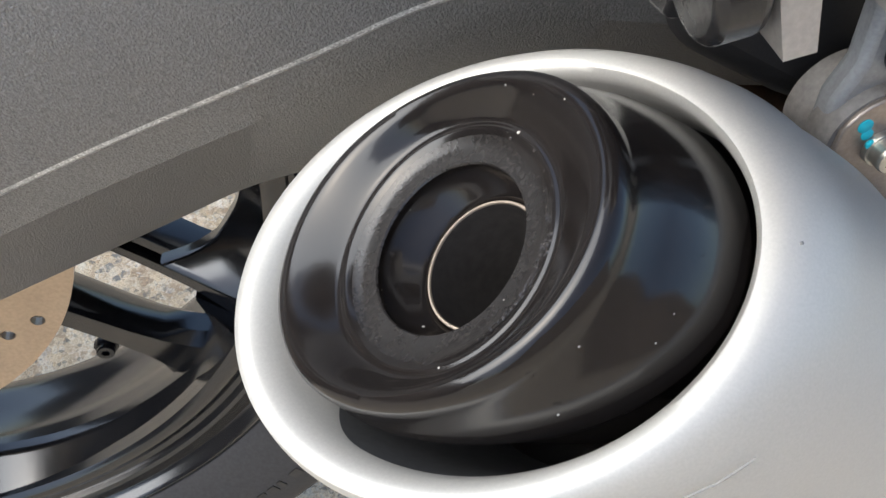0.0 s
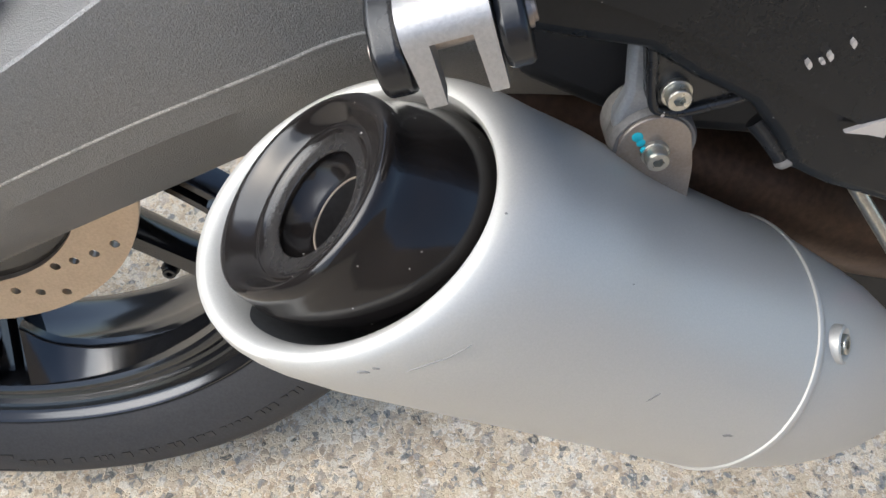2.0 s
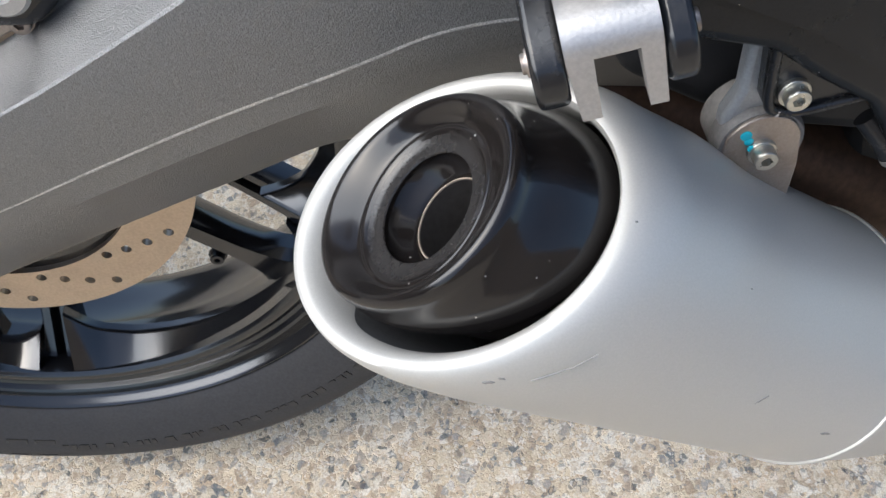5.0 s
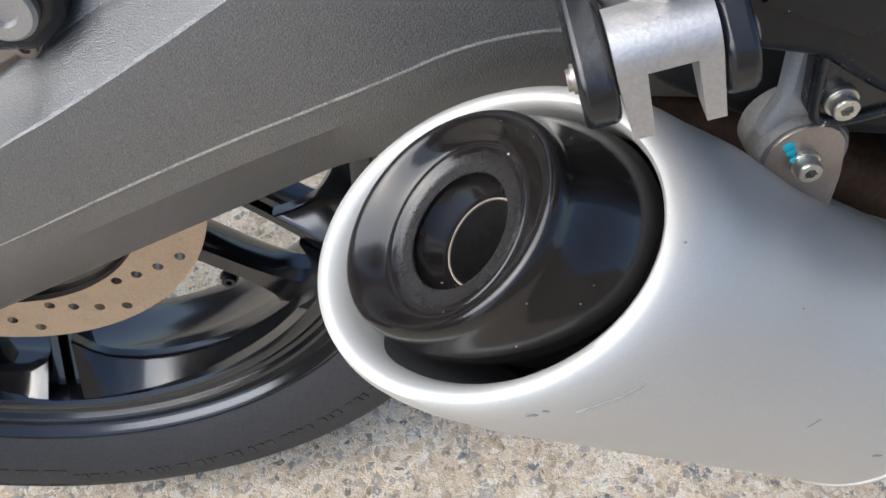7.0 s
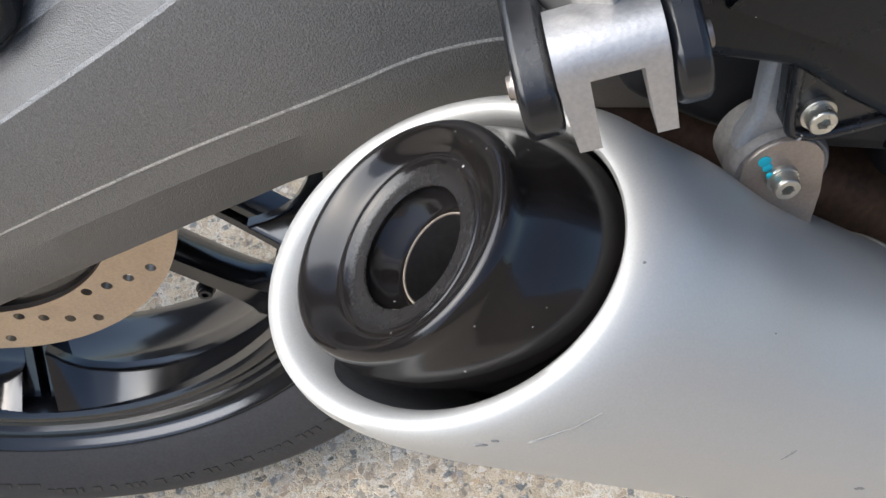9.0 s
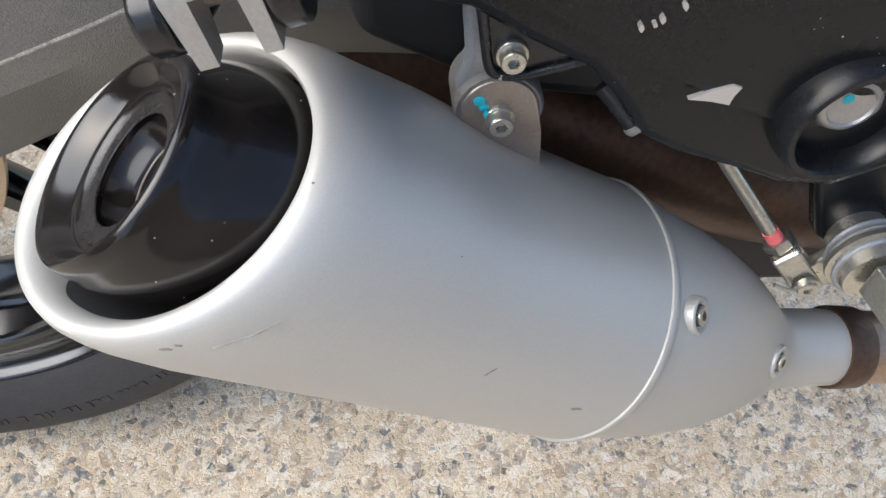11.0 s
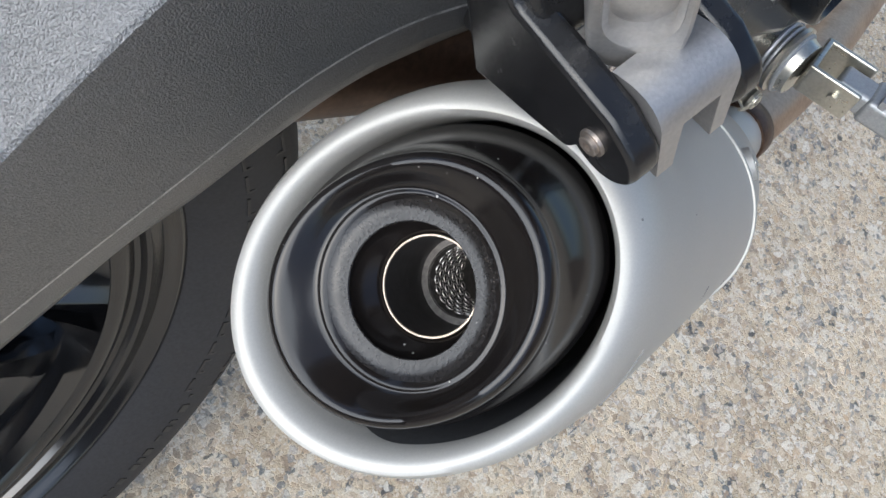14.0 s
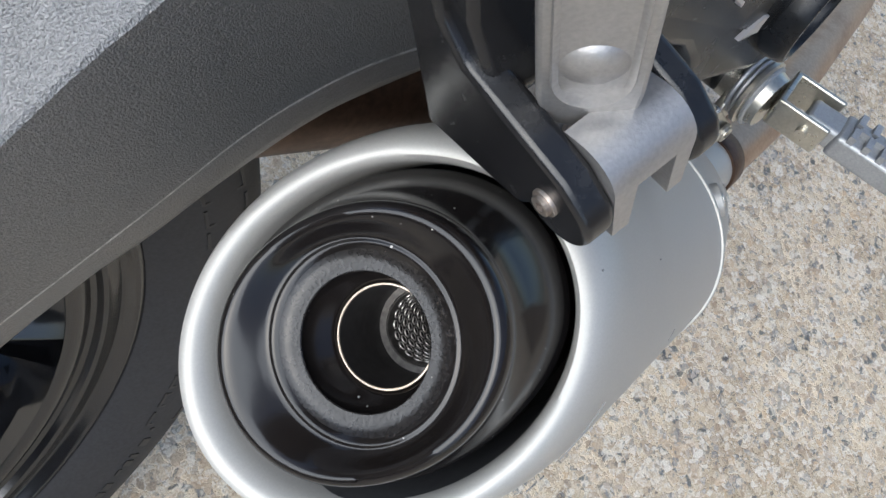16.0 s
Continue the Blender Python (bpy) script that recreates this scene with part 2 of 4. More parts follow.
def loft(rings, bm=None, close=True, cap=(False, False), mat=0):
    """Quads between rings of equal length."""
    bm = bm or bmesh.new()
    vs = [[bm.verts.new(p) for p in r] for r in rings]
    n = len(rings[0])
    for a, b in zip(vs, vs[1:]):
        for i in range(n if close else n - 1):
            f = bm.faces.new((a[i], a[(i + 1) % n], b[(i + 1) % n], b[i]))
            f.material_index = mat
    if cap[0]:
        bm.faces.new(vs[0]).material_index = mat
    if cap[1]:
        bm.faces.new(vs[-1]).material_index = mat
    return bm


def lathe(center, axis, profile, seg=64, bm=None, hint=(0, 0, 1), cap=(False, False), mat=0):
    """profile: (along axis, radius) pairs."""
    c = Vector(center)
    u, v, a = frame_of(axis, hint)
    rings = [[c + a * s + (u * math.cos(k * math.tau / seg) + v * math.sin(k * math.tau / seg)) * r for k in range(seg)] for s, r in profile]
    return loft(rings, bm, True, cap, mat)


def tube(points, radius, seg=20, bm=None, cap=(True, True), mat=0):
    pts = [Vector(p) for p in points]
    rad = radius if isinstance(radius, (list, tuple)) else [radius] * len(pts)
    rings, hint = [], V(0.1, 0.2, 1)
    for i, p in enumerate(pts):
        d = pts[min(i + 1, len(pts) - 1)] - pts[max(i - 1, 0)]
        u, v, a = frame_of(d, hint)
        hint = v
        rings.append([p + (u * math.cos(k * math.tau / seg) + v * math.sin(k * math.tau / seg)) * rad[i] for k in range(seg)])
    return loft(rings, bm, True, cap, mat)


def smooth_path(points, n=8):
    """Catmull-Rom through the points."""
    p = [Vector(q) for q in points]
    p = [p[0] * 2 - p[1], *p, p[-1] * 2 - p[-2]]
    out = []
    for i in range(1, len(p) - 2):
        for k in range(n):
            t = k / n
            out.append(0.5 * ((2 * p[i]) + (p[i + 1] - p[i - 1]) * t + (2 * p[i - 1] - 5 * p[i] + 4 * p[i + 1] - p[i + 2]) * t * t
                              + (3 * p[i] - p[i - 1] - 3 * p[i + 1] + p[i + 2]) * t ** 3))
    return out + [p[-2]]


def slab(outline, origin, u, v, thick, bm=None, mat=0):
    """A plate: outline in (u, v) from origin, thick along u x v (centred)."""
    o, u, v = Vector(origin), Vector(u).normalized(), Vector(v).normalized()
    w = u.cross(v).normalized() * (thick / 2)
    bm = bm or bmesh.new()
    lo = [bm.verts.new(o + u * a + v * b - w) for a, b in outline]
    hi = [bm.verts.new(o + u * a + v * b + w) for a, b in outline]
    n = len(outline)
    for f in [bm.faces.new(lo[::-1]), bm.faces.new(hi)] + [bm.faces.new((lo[i], lo[(i + 1) % n], hi[(i + 1) % n], hi[i])) for i in range(n)]:
        f.material_index = mat
    return bm


def block(center, u, v, w, su, sv, sw, bm=None, mat=0):
    u, v, w = Vector(u).normalized(), Vector(v).normalized(), Vector(w).normalized()
    bm = bm or bmesh.new()
    c = Vector(center)
    vs = [bm.verts.new(c + u * su * i / 2 + v * sv * j / 2 + w * sw * k / 2) for i in (-1, 1) for j in (-1, 1) for k in (-1, 1)]
    for q in ((0, 1, 3, 2), (4, 6, 7, 5), (0, 4, 5, 1), (2, 3, 7, 6), (0, 2, 6, 4), (1, 5, 7, 3)):
        bm.faces.new([vs[i] for i in q]).material_index = mat
    return bm


def arc(cx, cy, r, a0, a1, n=10):
    return [(cx + r * math.cos(radians(a0 + (a1 - a0) * k / n)), cy + r * math.sin(radians(a0 + (a1 - a0) * k / n))) for k in range(n + 1)]


def socket_bolt(name, center, axis, head, height, parent, material, washer=0.0, label=""):
    """Cap screw whose head points along axis, with a hexagon recess."""
    c, (u, v, a) = Vector(center), frame_of(axis)
    bm = bmesh.new()
    if washer:
        lathe(c, a, [(-0.0005, 0.0), (-0.0005, washer), (0.0012, washer), (0.0014, washer * 0.97), (0.0014, 0)], 40, bm)
    hexr = head * 0.5

    def circ(r, s, n=36):
        return [c + a * s + (u * math.cos(k * math.tau / n) + v * math.sin(k * math.tau / n)) * r for k in range(n)]

    def hexa(s, n=36):
        out = []
        for k in range(n):
            an = k * math.tau / n
            q = (an % (math.tau / 6)) - math.tau / 12
            r = hexr * math.cos(math.tau / 12) / math.cos(q)
            out.append(c + a * s + (u * math.cos(an) + v * math.sin(an)) * r)
        return out

    knurl = [(head * (1 - 0.03 * (k % 2))) for k in range(36)]
    rings = [circ(head, 0.0014)]
    for s in (0.002, height * 0.75):
        rings.append([c + a * s + (u * math.cos(k * math.tau / 36) + v * math.sin(k * math.tau / 36)) * knurl[k] for k in range(36)])
    rings += [circ(head, height * 0.78), circ(head * 0.98, height * 0.93), circ(head * 0.9, height), hexa(height), hexa(height * 0.45)]
    loft(rings, bm, True, (False, True))
    return part(name, bm, material, parent, label)


# ---- ground ----
bm = bmesh.new()
for q in ((-400, -400), (400, -400), (400, 400), (-400, 400)):
    bm.verts.new((*q, 0))
bm.faces.new(bm.verts)
ground = part("ground", bm, GROUND, None, smooth=False)
tagged(ground, "sandy exposed-aggregate concrete with small grey stones", "ground", kind="structure")

# plain wall added out of view, for warm reflections in the glossy black parts
bm = bmesh.new()
block(V(3.4, -4.2, 1.5), (1, 0, 0), (0, 1, 0), (0, 0, 1), 9.0, 0.2, 3.0, bm)
wall = part("reflect_wall_south", bm, REFLECT_BROWN, None, smooth=False)
tagged(wall, "added unseen light brown wall that the black cap reflects", "wall", kind="structure")

# dark wall added out of view: blocks low sky and darkens the cap's reflections
bm = bmesh.new()
block(V(-4.4, 1.0, 0.9), (1, 0, 0), (0, 1, 0), (0, 0, 1), 0.2, 12.0, 1.8, bm)
light_block = part("block_wall_west", bm, BLOCK_BROWN, None, smooth=False)
tagged(light_block, "added unseen dark brown wall that blocks low light from the rear", "wall", kind="structure")

# ---- motorcycle, leaning on its side stand; parts in its own upright axes (x ahead, y to its left, z up) ----
bike = new("motorcycle")
bike.matrix_world = pose(0, 0, 0, -15.304)
tagged(bike, "parked dark grey motorcycle with silver muffler leaning on concrete", "motorcycle")

# -- muffler --
A, AX = V(0.395, -0.1953, 0.2965), V(0.829, 0.073, -0.554).normalized()
MU, MV, MA = frame_of(AX, (0, 0, 1))  # side, upper side, axis
CUT_C, CUT_N = V(0.250, -0.2091, 0.3923), V(0.43, 0.202, -0.88).normalized()
SEG = 128


def on_cut(th, r, ds=0.0):
    """Point of the muffler's cylinder of radius r where the slanted rear cut meets it, ds further in."""
    p = A + (MU * math.cos(th) + MV * math.sin(th)) * r
    s = (CUT_C - p).dot(CUT_N) / MA.dot(CUT_N)
    return s + ds


def shell_radius(th, s):
    r = 0.0592 + 0.0004 * min(1.0, max(0.0, -s / 0.12))
    top = max(0.0, math.sin(th)) ** 2
    dip = 1 / (1 + math.exp(-(s + 0.086) / 0.006))
    return r - top * (0.0025 + 0.0045 * dip)


def seam_shift(th):
    """The front seam lies further ahead on the upper outer side than underneath."""
    return 0.006 * math.sqrt(max(0.0, (1 - math.cos(th - radians(325))) / 2))


def shell_ring(r, ds):
    out = []
    for k in range(SEG):
        th = k * math.tau / SEG
        out.append(A + (MU * math.cos(th) + MV * math.sin(th)) * r + MA * on_cut(th, r, ds))
    return out


def dark_edge_ring():
    """Edge of the darker grey inside the lip: near the lip underneath, deep inside on the upper side."""
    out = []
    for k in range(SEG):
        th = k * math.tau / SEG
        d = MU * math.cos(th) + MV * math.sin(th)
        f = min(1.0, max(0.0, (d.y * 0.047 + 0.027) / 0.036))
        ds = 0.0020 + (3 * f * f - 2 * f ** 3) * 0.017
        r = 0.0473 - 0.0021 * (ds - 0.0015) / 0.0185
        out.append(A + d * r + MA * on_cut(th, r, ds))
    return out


rings = [shell_ring(0.044, 0.05), shell_ring(0.0452, 0.0205), dark_edge_ring()]
rings += [shell_ring(r, ds) for r, ds in ((0.0473, 0.0015), (0.0483, -0.0012), (0.0500, -0.0031), (0.0522, -0.0037),
                                         (0.0544, -0.0026), (0.0562, 0.0004), (0.0575, 0.0050))]
for f in [0.01, 0.05, 0.1, 0.18, 0.26, 0.34, 0.42, 0.48, 0.54, 0.6, 0.66, 0.72, 0.8, 0.9, 0.97, 1.0]:
    ring = []
    for k in range(SEG):
        th = k * math.tau / SEG
        s0 = on_cut(th, 0.0602, 0.009)
        s = s0 + (seam_shift(th) - s0) * f
        w = min(1.0, f / 0.1)
        r = (0.0583 * (1 - w) + shell_radius(th, s) * w)
        ring.append(A + (MU * math.cos(th) + MV * math.sin(th)) * r + MA * s)
    rings.append(ring)
for ds, dr in ((0.0002, 0.0008), (0.0012, 0.0011), (0.0026, 0.0009), (0.0062, -0.0011), (0.0066, -0.0014), (0.0068, -0.0026)):
    rings.append([A + (MU * math.cos(k * math.tau / SEG) + MV * math.sin(k * math.tau / SEG)) * (shell_radius(k * math.tau / SEG, 0) + dr) + MA * (ds + seam_shift(k * math.tau / SEG)) for k in range(SEG)])
muffler = part("muffler", loft(rings), [SILVER, LIP_GREY], bike, "satin silver muffler shell with rolled slanted rear lip")

# darker grey on the two innermost bands, silver on the rest
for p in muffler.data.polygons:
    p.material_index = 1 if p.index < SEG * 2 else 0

# front cone, swung up towards the link pipe
PIPE_D = (MA + MV * 0.37).normalized()
cone = [(0.0045, 0, 0.0578), (0.012, 0, 0.0572), (0.03, 0, 0.0546), (0.05, 0.0005, 0.0510), (0.068, 0.0015, 0.0465), (0.085, 0.0025, 0.0405), (0.100, 0.0035, 0.0340), (0.113, 0.005, 0.0275), (0.121, 0.0062, 0.0235),
        (0.128, 0.0078, 0.0210), (0.135, 0.010, 0.0202), (0.144, 0.0135, 0.0199), (0.158, 0.0190, 0.0197), (0.164, 0.0212, 0.0196)]
rings = []
for s, off, r in cone:
    g = min(1.0, max(0.0, (s - 0.09) / 0.06))
    d = (MA * (1 - g) + PIPE_D * g).normalized()
    u, v, d = frame_of(d, (0, 0, 1))
    c = A + MA * s + MV * off
    ring = []
    for k in range(SEG):
        th = k * math.tau / SEG
        flat = (shell_radius(th, 0) - shell_radius(-math.pi / 2, 0)) * max(0.0, 1 - s / 0.1)
        ring.append(c + (u * math.cos(th) + v * math.sin(th)) * (r + flat) + MA * seam_shift(th) * max(0.0, 1 - s / 0.09))
    rings.append(ring)
part("front_cone", loft(rings), SILVER, muffler, "satin silver tapered front cone")
PIPE0 = A + MA * 0.162 + MV * 0.0204
bm = lathe(PIPE0, PIPE_D, [(-0.002, 0.019), (-0.002, 0.0212), (-0.001, 0.0216), (0.013, 0.0214), (0.014, 0.0208), (0.014, 0.0195)], 64)
part("pipe_clamp_band", bm, BROWN, muffler, "heat-browned clamp band")


def cone_screw(s, th, off):
    """Button-head screw set in a shallow dimple of the cone."""
    r = [b[2] for b in cone if b[0] <= s][-1]
    n = (MU * math.cos(th) + MV * math.sin(th) + MA * 0.35).normalized()
    p = A + MA * s + MV * off + (MU * math.cos(th) + MV * math.sin(th)) * r
    p = p - n * 0.0026
    bm = lathe(p - n * 0.0006, n, [(-0.004, 0.0082), (0.0000, 0.0078), (0.0005, 0.0068), (0.0001, 0.0058), (-0.0008, 0.0048)], 40)
    rim = part("screw_dimple", bm, SILVER, muffler)
    socket_bolt("cone_screw", p - n * 0.0038, n, 0.0042, 0.0046, muffler, ZINC)


def scuff(s, th, length, width, turn):
    """Thin rubbed mark lying on the shell."""
    rad = V(0, 0, 0) + MU * math.cos(th) + MV * math.sin(th)
    tan = MV * math.cos(th) - MU * math.sin(th)
    c = A + MA * s + rad * (shell_radius(th, s) + 0.00015)
    d = MA * math.cos(turn) + tan * math.sin(turn)
    e = rad.cross(d)
    bm = bmesh.new()
    pts = [(-1, 0), (-0.5, 0.7), (0.2, 0.9), (0.7, 0.4), (1, 0.1), (0.6, -0.6), (0.1, -0.4), (-0.4, -0.9)]
    top = [bm.verts.new(c + d * a * length + e * b * width - rad * ((a * length) ** 2 * math.sin(turn) ** 2 / 0.12)) for a, b in pts]
    bot = [bm.verts.new(v.co - rad * 0.0004) for v in top]
    bm.faces.new(top)
    for i in range(8):
        bm.faces.new((top[i], top[(i + 1) % 8], bot[(i + 1) % 8], bot[i]))
    part("scuff_mark", bm, SCUFF, muffler, "faint grey scuff", smooth=False)


for mark in ((-0.1683, -0.161, 0.0020, 0.0007, 0.4), (-0.1660, -0.100, 0.0012, 0.0004, 0.2), (-0.1528, 0.018, 0.0060, 0.0002, 0.9), (-0.1460, 0.158, 0.0050, 0.00018, 1.0), (-0.0655, 0.199, 0.0030, 0.0004, 1.0),
             (-0.0192, 0.057, 0.0026, 0.0009, 0.2), (-0.1480, 0.942, 0.0005, 0.0004, 0.0), (-0.0941, 0.812, 0.0004, 0.0003, 0.0)):
    scuff(*mark)

# -- end cap --
H, HN = V(0.2402, -0.2083, 0.3988), V(0.663, 0.083, -0.744).normalized()
CU, CV, CA = frame_of(HN, (0, 0, 1))


def cap_ring(r, s):
    """Round near the outlet, growing into a tilted oval towards the outer ridge."""
    f = min(1.0, max(0.0, (r - 0.0292) / 0.0094))
    grow = f * f * (3 - 2 * f)
    out = []
    for k in range(SEG):
        th = k * math.tau / SEG
        q = r + grow * (0.0003 + 0.0034 * math.cos(2 * th - radians(122)))
        out.append(H + HN * s + (CU * math.cos(th) + CV * math.sin(th)) * q)
    return out


CAP_PROFILE = [(0.0226, 0.030), (0.0216, 0.012), (0.0208, 0.003), (0.0202, 0.0014), (0.0200, 0.0004), (0.0203, 0.0), (0.0225, -0.0001), (0.0240, -0.0002), (0.0252, -0.0006), (0.0264, -0.0013), (0.0274, -0.0019),
               (0.0281, -0.0022), (0.0286, -0.0022), (0.0290, -0.0020), (0.0296, -0.0020), (0.0306, -0.0026), (0.0322, -0.0041), (0.0340, -0.0058), (0.0356, -0.0073), (0.0370, -0.0083), (0.0384, -0.0087), (0.0398, -0.0082),
               (0.0408, -0.0069), (0.0413, -0.0050), (0.0415, -0.0028)]
rings = [cap_ring(r, s) for r, s in CAP_PROFILE]
last = cap_ring(0.0416, 0.0)
base = []
for k in range(SEG):
    th = k * math.tau / SEG
    r = 0.0452 - 0.0052 * max(0.0, math.cos(th - radians(308))) ** 1.3
    base.append(A + (MU * math.cos(th) + MV * math.sin(th)) * r + MA * on_cut(th, r, 0.004))
for f in (0.0, 0.2, 0.4, 0.6, 0.8, 0.9, 0.96, 1.0):
    bulge = 0.0018 * math.sin(math.pi * f)
    rings.append([p.lerp(q, f) + (p.lerp(q, f) - H).normalized() * bulge for p, q in zip(last, base)])
rings.append([p + MA * 0.0015 + (A + MA * (p - A).dot(MA) - p).normalized() * 0.0012 for p in base])
rings.append([p + MA * 0.02 + (A + MA * (p - A).dot(MA) - p).normalized() * 0.002 for p in base])
cap = part("end_cap", loft(rings), [CAP_BLACK, CAP_DUSTY], muffler, "glossy black stepped end cap with oily specks")

for p in cap.data.polygons:
    d = Vector(p.center) - H
    if (d - HN * d.dot(HN)).length < 0.0258 and -0.002 < d.dot(HN) < 0.0008:
        p.material_index = 1

PIPE_H = H + V(0.0013, -0.0010, 0.0011)
bm = lathe(PIPE_H, HN, [(0.09, 0.0150), (0.0112, 0.0150), (0.0108, 0.0152), (0.0108, 0.0157), (0.0112, 0.0159), (0.03, 0.0159), (0.03, 0.024)], 96)
tail = part("outlet_pipe", bm, [SOOT_AND_SHADE, EDGE_STEEL], muffler, "sooty outlet pipe with bare bright rim")
for p in tail.data.polygons:
    s = (Vector(p.center) - PIPE_H).dot(HN)
    if s < 0.01125:
        p.material_index = 1

bm = lathe(PIPE_H, HN, [(0.040, 0.0150), (0.040, 0.0128), (0.0395, 0.0124), (0.0400, 0.0120), (0.100, 0.0120), (0.100, 0.0)], 64)
part("inner_core", bm, [CORE], muffler, "sooty inner core tube")
u, v, a = frame_of(HN)
mid = math.atan2(V(0.748, -0.65, 0.135).dot(v), V(0.748, -0.65, 0.135).dot(u))
sleeve = loft([[PIPE_H.lerp(H, g) + HN * s + (u * math.cos(k * math.tau / 96) + v * math.sin(k * math.tau / 96)) * r for k in range(96)]
               for s, r, g in ((0.0130, 0.0159, 0.0), (0.0112, 0.0161, 0.0), (0.0096, 0.0172, 0.2), (0.0072, 0.0190, 0.5), (0.0046, 0.0204, 0.8), (0.0022, 0.0210, 1.0))])
part("inner_sleeve", sleeve, CAP_BLACK, muffler, "black flared inner sleeve")
# oily droplets on the step round the outlet
rng = random.Random(9)
for k in range(110):
    an = mid + radians(rng.gauss(0, 30))
    f = rng.random()
    r, sz = 0.0250 + 0.0030 * f, rng.uniform(0.00020, 0.00058)
    d = u * math.cos(an) + v * math.sin(an)
    drop = lathe(H + HN * (-0.0005 - 0.0016 * f) + d * r, -HN - d * 0.7, [(-0.0002, sz), (sz * 0.35, sz * 0.75), (sz * 0.55, sz * 0.3), (sz * 0.58, 0.0)], 8)
    part("oil_droplet", drop, WET, muffler)
# perforations: bright rims round dark discs whose colour stands in for the holes' shade
for row in range(7):
    for k in range(20):
        an = mid + radians(k * 18 + (row % 2) * 9)
        d = u * math.cos(an) + v * math.sin(an)
        c = PIPE_H + HN * (0.046 + row * 0.0042) + d * 0.0119
        dot = part("core_hole", lathe(c, -d, [(-0.0003, 0.0018), (0.0003, 0.0016), (0.0003, 0.0012), (0.00015, 0.0011), (0.00015, 0.0)], 10), [HOLE_EDGE, SOOT_AND_SHADE], muffler)
        for p in dot.data.polygons:
            p.material_index = 1 if p.index >= 30 else 0

for s, th, off in ((0.0225, None, 0), (0.096, None, 0.003)):
    if s < 0.05:
        d = V(0.437, -0.2258, 0.3238) - A
    else:
        d = V(0.4955, -0.226, 0.272) - A
    th = math.atan2(d.dot(MV), d.dot(MU))
    cone_screw(s, th, off)

# -- rear wheel --
W = V(0, -0.0185, 0.3035)


def ring_y(profile, seg=160, bm=None, mat=0):
    """Body turned round the wheel's axle: (y from the middle, radius)."""
    return lathe(W, (0, 1, 0), profile, seg, bm, mat=mat)


rim_prof = [(-0.0575, 0.2305), (-0.0592, 0.2285), (-0.0595, 0.2262), (-0.0580, 0.2240), (-0.0545, 0.2228), (-0.0530, 0.2205), (-0.0535, 0.2160), (-0.0545, 0.2135), (-0.0535, 0.2115), (-0.0500, 0.2100), (-0.0490, 0.2075),
            (-0.0515, 0.2035), (-0.0520, 0.2005), (-0.0508, 0.1978), (-0.0490, 0.1957), (-0.0300, 0.1985), (-0.0060, 0.2018), (-0.0020, 0.2025), (0.0020, 0.2042), (0.0200, 0.2052), (0.030, 0.2056), (0.036, 0.2064), (0.0425, 0.2090),
            (0.0470, 0.2140), (0.053, 0.221), (0.0585, 0.2275), (0.058, 0.2305), (0.045, 0.222), (0.0, 0.212), (-0.045, 0.217), (-0.0575, 0.2305)]
wheel = part("rear_wheel", ring_y(rim_prof), RIM_BLACK, bike, "gloss black cast rear wheel rim")
half = [(-0.0570, 0.2270), (-0.0610, 0.2320), (-0.0650, 0.2400), (-0.0690, 0.2500), (-0.0715, 0.2600), (-0.0722, 0.2680), (-0.0712, 0.2760), (-0.0690, 0.2810), (-0.062, 0.2880), (-0.050, 0.2955), (-0.034, 0.3015),
        (-0.017, 0.305), (0.0, 0.306)]
prof = half + [(-y, r) for y, r in half[-2::-1]]
part("tyre", ring_y(prof), RUBBER, wheel, "black rubber tyre with dusty moulded sidewall")


def disc_mesh():
    """Annulus with drilled holes, 4.4 mm thick."""
    bm = bmesh.new()
    loops = [(0, 0, 0.12, 128), (0, 0, 0.086, 96)]
    for k in range(48):
        an, r = radians(-31.9 - 7.5 * k), (0.1105, 0.1030, 0.0965, 0.0915)[k % 4]
        loops.append((math.cos(an) * r, math.sin(an) * r, 0.0031, 14))
    y0 = W.y - 0.0502
    edges = []
    for cx, cz, r, n in loops:
        vs = [bm.verts.new((W.x + cx + r * math.cos(i * math.tau / n), y0, W.z + cz + r * math.sin(i * math.tau / n))) for i in range(n)]
        edges += [bm.edges.new((vs[i], vs[(i + 1) % n])) for i in range(n)]
    bmesh.ops.triangle_fill(bm, use_beauty=True, use_dissolve=False, edges=edges)
    for f in list(bm.faces):
        c = f.calc_center_median() - W
        d = math.hypot(c.x, c.z)
        if d < 0.0862 * 0.99 or any(math.hypot(c.x - cx, c.z - cz) < r * 0.7 for cx, cz, r, n in loops[2:]):
            bm.faces.remove(f)
    ext = bmesh.ops.extrude_face_region(bm, geom=bm.faces[:])
    bmesh.ops.translate(bm, verts=[g for g in ext["geom"] if isinstance(g, bmesh.types.BMVert)], vec=(0, 0.0044, 0))
    return bm


disc = part("brake_disc", disc_mesh(), DISC, wheel, "bronze-tinted drilled steel brake disc", smooth=False)
bm = ring_y([(-0.050, 0.03), (-0.050, 0.055), (-0.046, 0.086), (-0.040, 0.089), (-0.036, 0.06), (0.04, 0.05), (0.05, 0.03)], 64)
part("hub", bm, RIM_BLACK, wheel)


